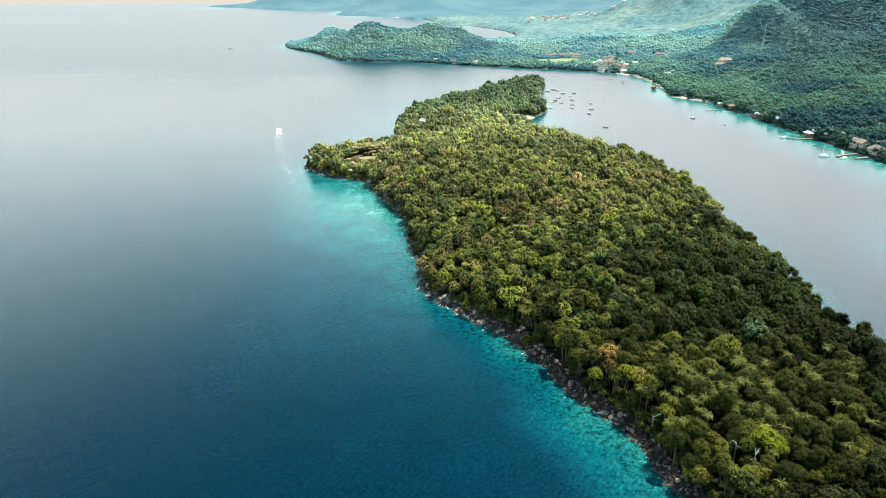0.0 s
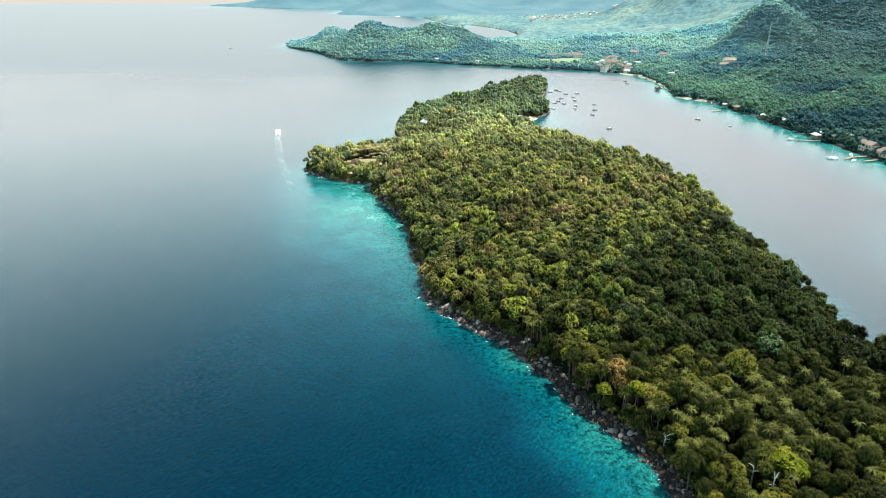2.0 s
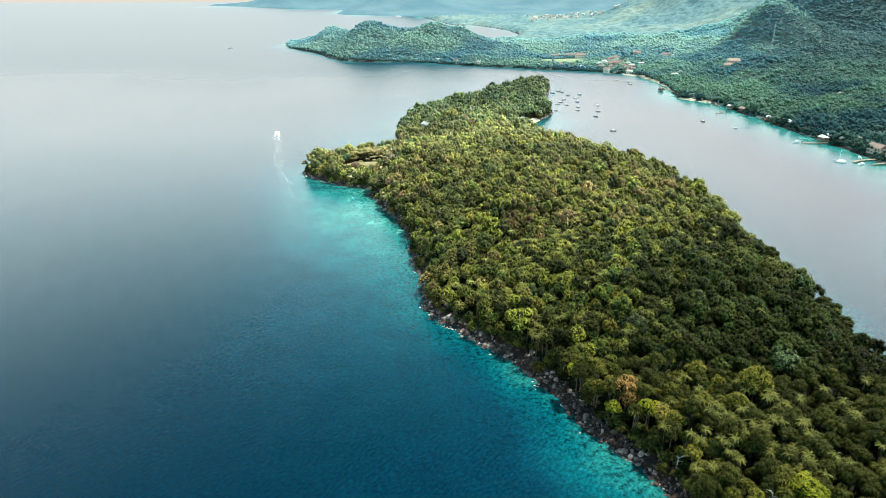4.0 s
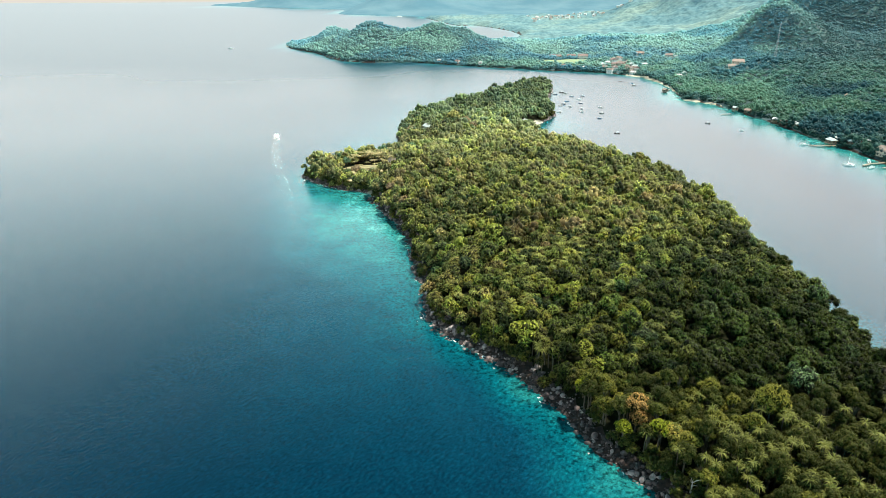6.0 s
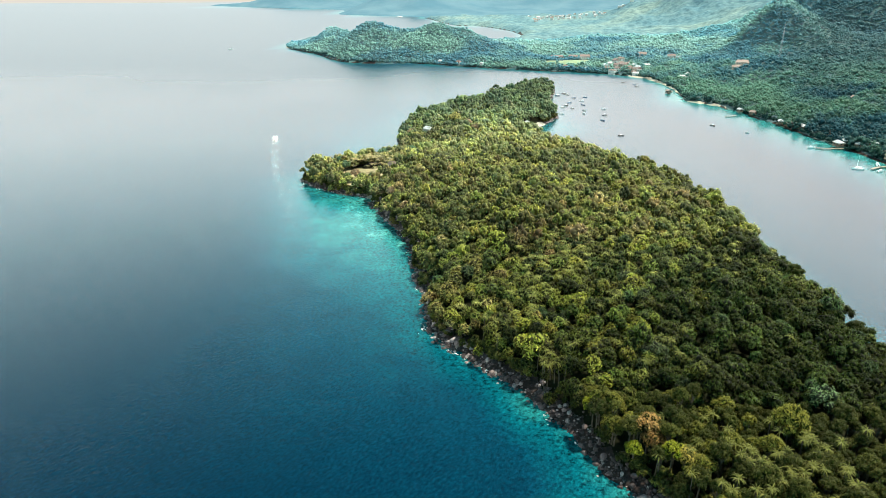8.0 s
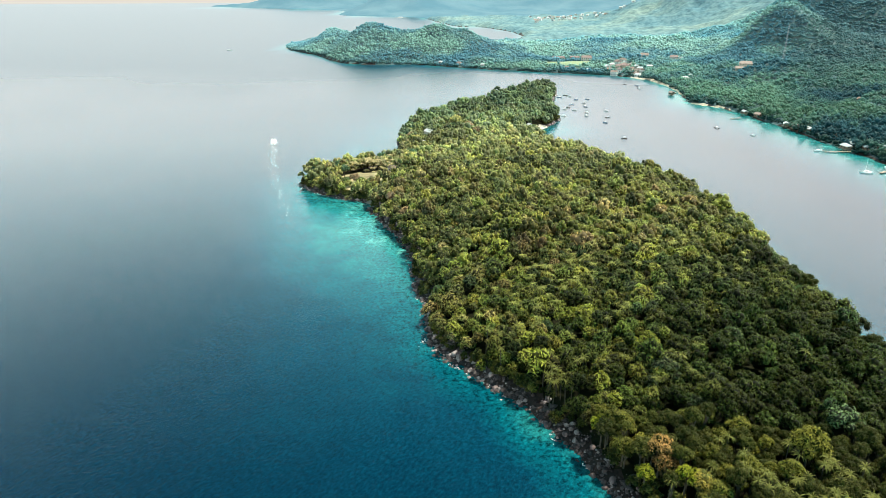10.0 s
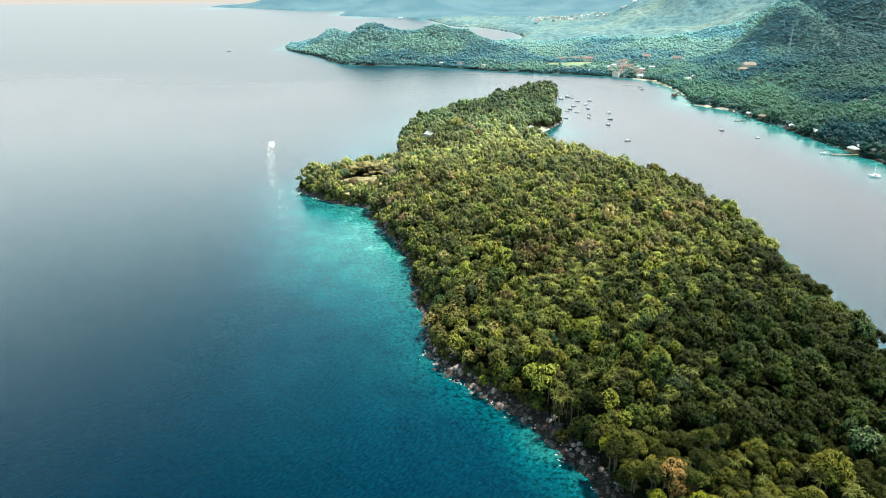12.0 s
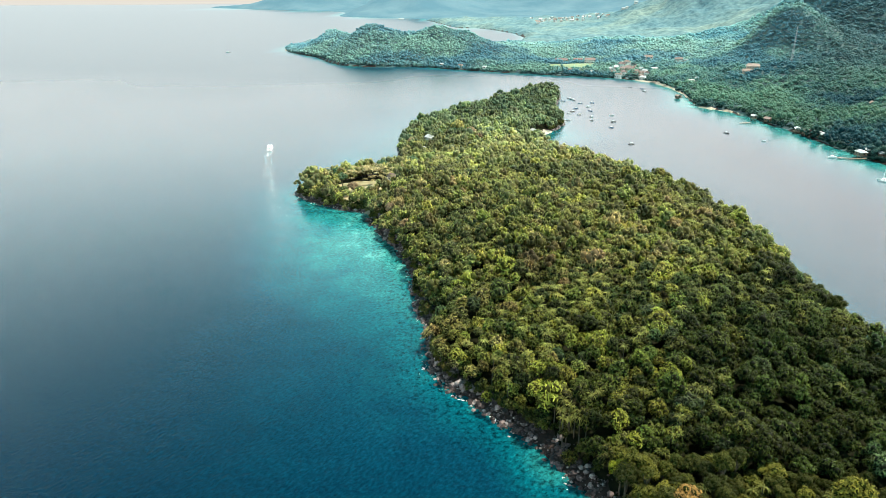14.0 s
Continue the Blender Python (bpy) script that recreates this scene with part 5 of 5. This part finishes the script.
dead_tree(77, 157, 8.5, 0, 1, "bare white dead trunk standing above the shore")
dead_tree(87, 146, 10.0, 40, 2, "leafless pale grey tree among green crowns")
dead_tree(84, 151, 9.5, 90, 3, "leafless pale grey tree among green crowns")
dead_tree(67, 172, 4.0, 10, 4, "bleached driftwood tree leaning over the rocks")


def single_tree(x, y, tall, size, leaf, label, seed):
    thing = tagged(new("tree"), label, "tree", "single trees on the island")
    thing.matrix_basis = pose(x, y, on_isle(x, y), 0, 0, seed * 47.0)
    part("trunk", trunk_bm(seed, tall - size * 0.5), BARK, thing)
    v, f, inner = crown_shape(300 + seed, 24, 120, 0.07)
    me = mesh_of("crown", v, f, [leaf, SHADED_TWIGS], smooth=True)
    me.polygons.foreach_set("material_index", (inner[f[:, 0]] * (y < 420)).astype(np.int32))
    c = new("crown", me)
    c.parent, c.location, c.scale = thing, (0, 0, tall - size * 0.4), (size, size, size * 1.05)


LEAF_BLUE = leaf_material("blue_green_leaves", (0.06, 0.115, 0.075), (0.09, 0.15, 0.09), False)
LEAF_CAPE = leaf_material("fresh_green_leaves", (0.07, 0.1, 0.045), (0.12, 0.145, 0.06), False)
LEAF_PINK = leaf_material("pinkish_brown_leaves", (0.2, 0.145, 0.1), (0.27, 0.195, 0.135), False)
LEAF_GOLD = leaf_material("golden_olive_leaves", (0.2, 0.16, 0.035), (0.27, 0.21, 0.05), False)
LEAF_STRAW = leaf_material("straw_yellow_leaves", (0.28, 0.26, 0.1), (0.34, 0.31, 0.12), False)
single_tree(151, 299, 14.0, 3.6, LEAF_DARK, "tall dark tree standing above the ridge line", 1)
single_tree(152, 254, 12.0, 3.6, LEAF_DARK, "tall dark tree standing above the ridge line", 2)
single_tree(152, 398, 11.5, 3.4, LEAF_DARK, "tall dark tree standing above the ridge line", 3)
single_tree(6, 648, 14.0, 7.0, LEAF_STRAW, "large straw-yellow tree above the northern wood", 4)
single_tree(17, 626, 13.0, 5.5, LEAF_PINK, "bare-looking brown tree in the northern wood", 5)
single_tree(24, 612, 12.0, 5.0, LEAF_PINK, "bare-looking brown tree in the northern wood", 14)
single_tree(-28, 600, 10.0, 4.5, LEAF_STRAW, "tan dry tree near the northern huts", 15)
single_tree(-34, 622, 9.0, 4.0, LEAF_PINK, "pinkish-brown dry tree above the northern shore", 16)
for k, (x, y, size) in enumerate(((-51, 536, 5.0), (-42, 540, 5.2), (-30, 541, 5.4))):
    single_tree(x, y, 10.5, size, LEAF_BLUE, "round blue-green tree behind the palm clearing", 6 + k)
for k, (x, y, size, tall) in enumerate(((-98, 511, 4.4, 8.5), (-91, 520, 5.0, 9.5), (-89, 506, 4.8, 9.5), (-81, 516, 4.6, 10.0), (-83, 496, 4.2, 7.5), (-94, 499, 3.8, 6.5), (-76, 503, 4.0, 8.5), (-73, 487, 3.6, 6.0),
                                        (-62, 484, 3.8, 6.0), (-101, 503, 3.2, 5.0), (-54, 481, 3.8, 6.5), (-78, 528, 3.8, 8.0), (-66, 533, 3.8, 8.0))):
    single_tree(x, y, tall, size, (LEAF_BLUE, LEAF_CAPE, LEAF_CAPE)[k % 3], ("dark green" if k % 3 == 0 else "broad green") + " tree on the island's rocky western cape", 20 + k)
single_tree(-67, 491, 6.5, 4.2, LEAF_PINK, "pinkish-brown dry tree by the palm clearing", 10)
single_tree(-51, 471, 7.0, 3.6, LEAF_STRAW, "tan dry tree above the cape's shore", 17)
single_tree(-37, 434, 9.0, 3.8, LEAF_PINK, "tan dry tree above the western shore", 18)
single_tree(92, 151, 12.0, 4.6, LEAF_LIME, "bright yellow-green tree above the near shore", 11)
single_tree(58, 197, 12.5, 3.8, LEAF_ORANGE, "orange-brown withered tree near the shore", 12)
single_tree(65, 185, 11.0, 3.6, LEAF_GOLD, "yellowish olive tree at the edge of the rocks", 13)
house(-195, 2945, on_main(-195, 2945), 85, 10, 20, 8, WALL_WHITE, ROOF_PALE, "large white building on the distant shore", 2, hip=4.0)


# ---- the meadow by the village ----
MEADOW = textured("mown_grass", [(0.3, (0.13, 0.18, 0.1)), (0.7, (0.2, 0.25, 0.14))], 0.06, 0.95)


def meadow():
    X, Y = np.meshgrid(np.linspace(158, 246, 23), np.linspace(1168, 1236, 18))
    x, y = X.ravel() + 6 * value_noise(X.ravel(), Y.ravel(), 30), Y.ravel()
    z = main_ground(x, y, inside_by(np.column_stack([x, y]), MAIN_SHORE)) + 0.5
    i = np.arange(len(x)).reshape(X.shape)
    q = np.stack([i[:-1, :-1], i[:-1, 1:], i[1:, 1:], i[1:, :-1]], -1).reshape(-1, 4)
    tagged(new("meadow", mesh_of("meadow", np.column_stack([x, y, z]), q, MEADOW, smooth=True)), "pale green mown field beside the village", "field", kind="structure")


meadow()

r_small = random.Random(12)
for k in range(16):  # small houses crowded by the village shore
    x, y = r_small.uniform(258, 305), r_small.uniform(1085, 1150)
    roof = r_small.choice((ROOF_RED, ROOF_PALE, ROOF_BROWN))
    house(x, y, on_main(x, y) + 2.0, r_small.uniform(0, 90), r_small.uniform(5, 8), r_small.uniform(6, 10), r_small.uniform(3, 5.5), r_small.choice((WALL_WHITE, WALL_CREAM)), roof,
          "small %s-roofed house crowded into the bayside village" % ("red" if roof is ROOF_RED else "pale" if roof is ROOF_PALE else "brown"), 1, hip=1.0)


def palm_clearing(cx, cy, rx, ry):
    a = np.linspace(0, 2 * math.pi, 40, endpoint=False)
    rows = [np.column_stack([cx + np.cos(a) * rx * k / 5 * (1 + 0.12 * np.sin(3 * a)), cy + np.sin(a) * ry * k / 5]) for k in range(1, 6)]
    xy = np.concatenate(rows)
    z = isle_ground(xy[:, 0], xy[:, 1], inside_by(xy, ISLE_SHORE)) + 0.35
    q = [(r * 40 + i, r * 40 + (i + 1) % 40, (r + 1) * 40 + (i + 1) % 40, (r + 1) * 40 + i) for r in range(4) for i in range(40)]
    me = mesh_of("clearing", np.column_stack([xy, z]), q, DRY_GRASS, smooth=True)
    tagged(new("clearing", me), "dry tan grass clearing between the palms", "field", kind="structure")


palm_clearing(-60, 502, 14, 14)
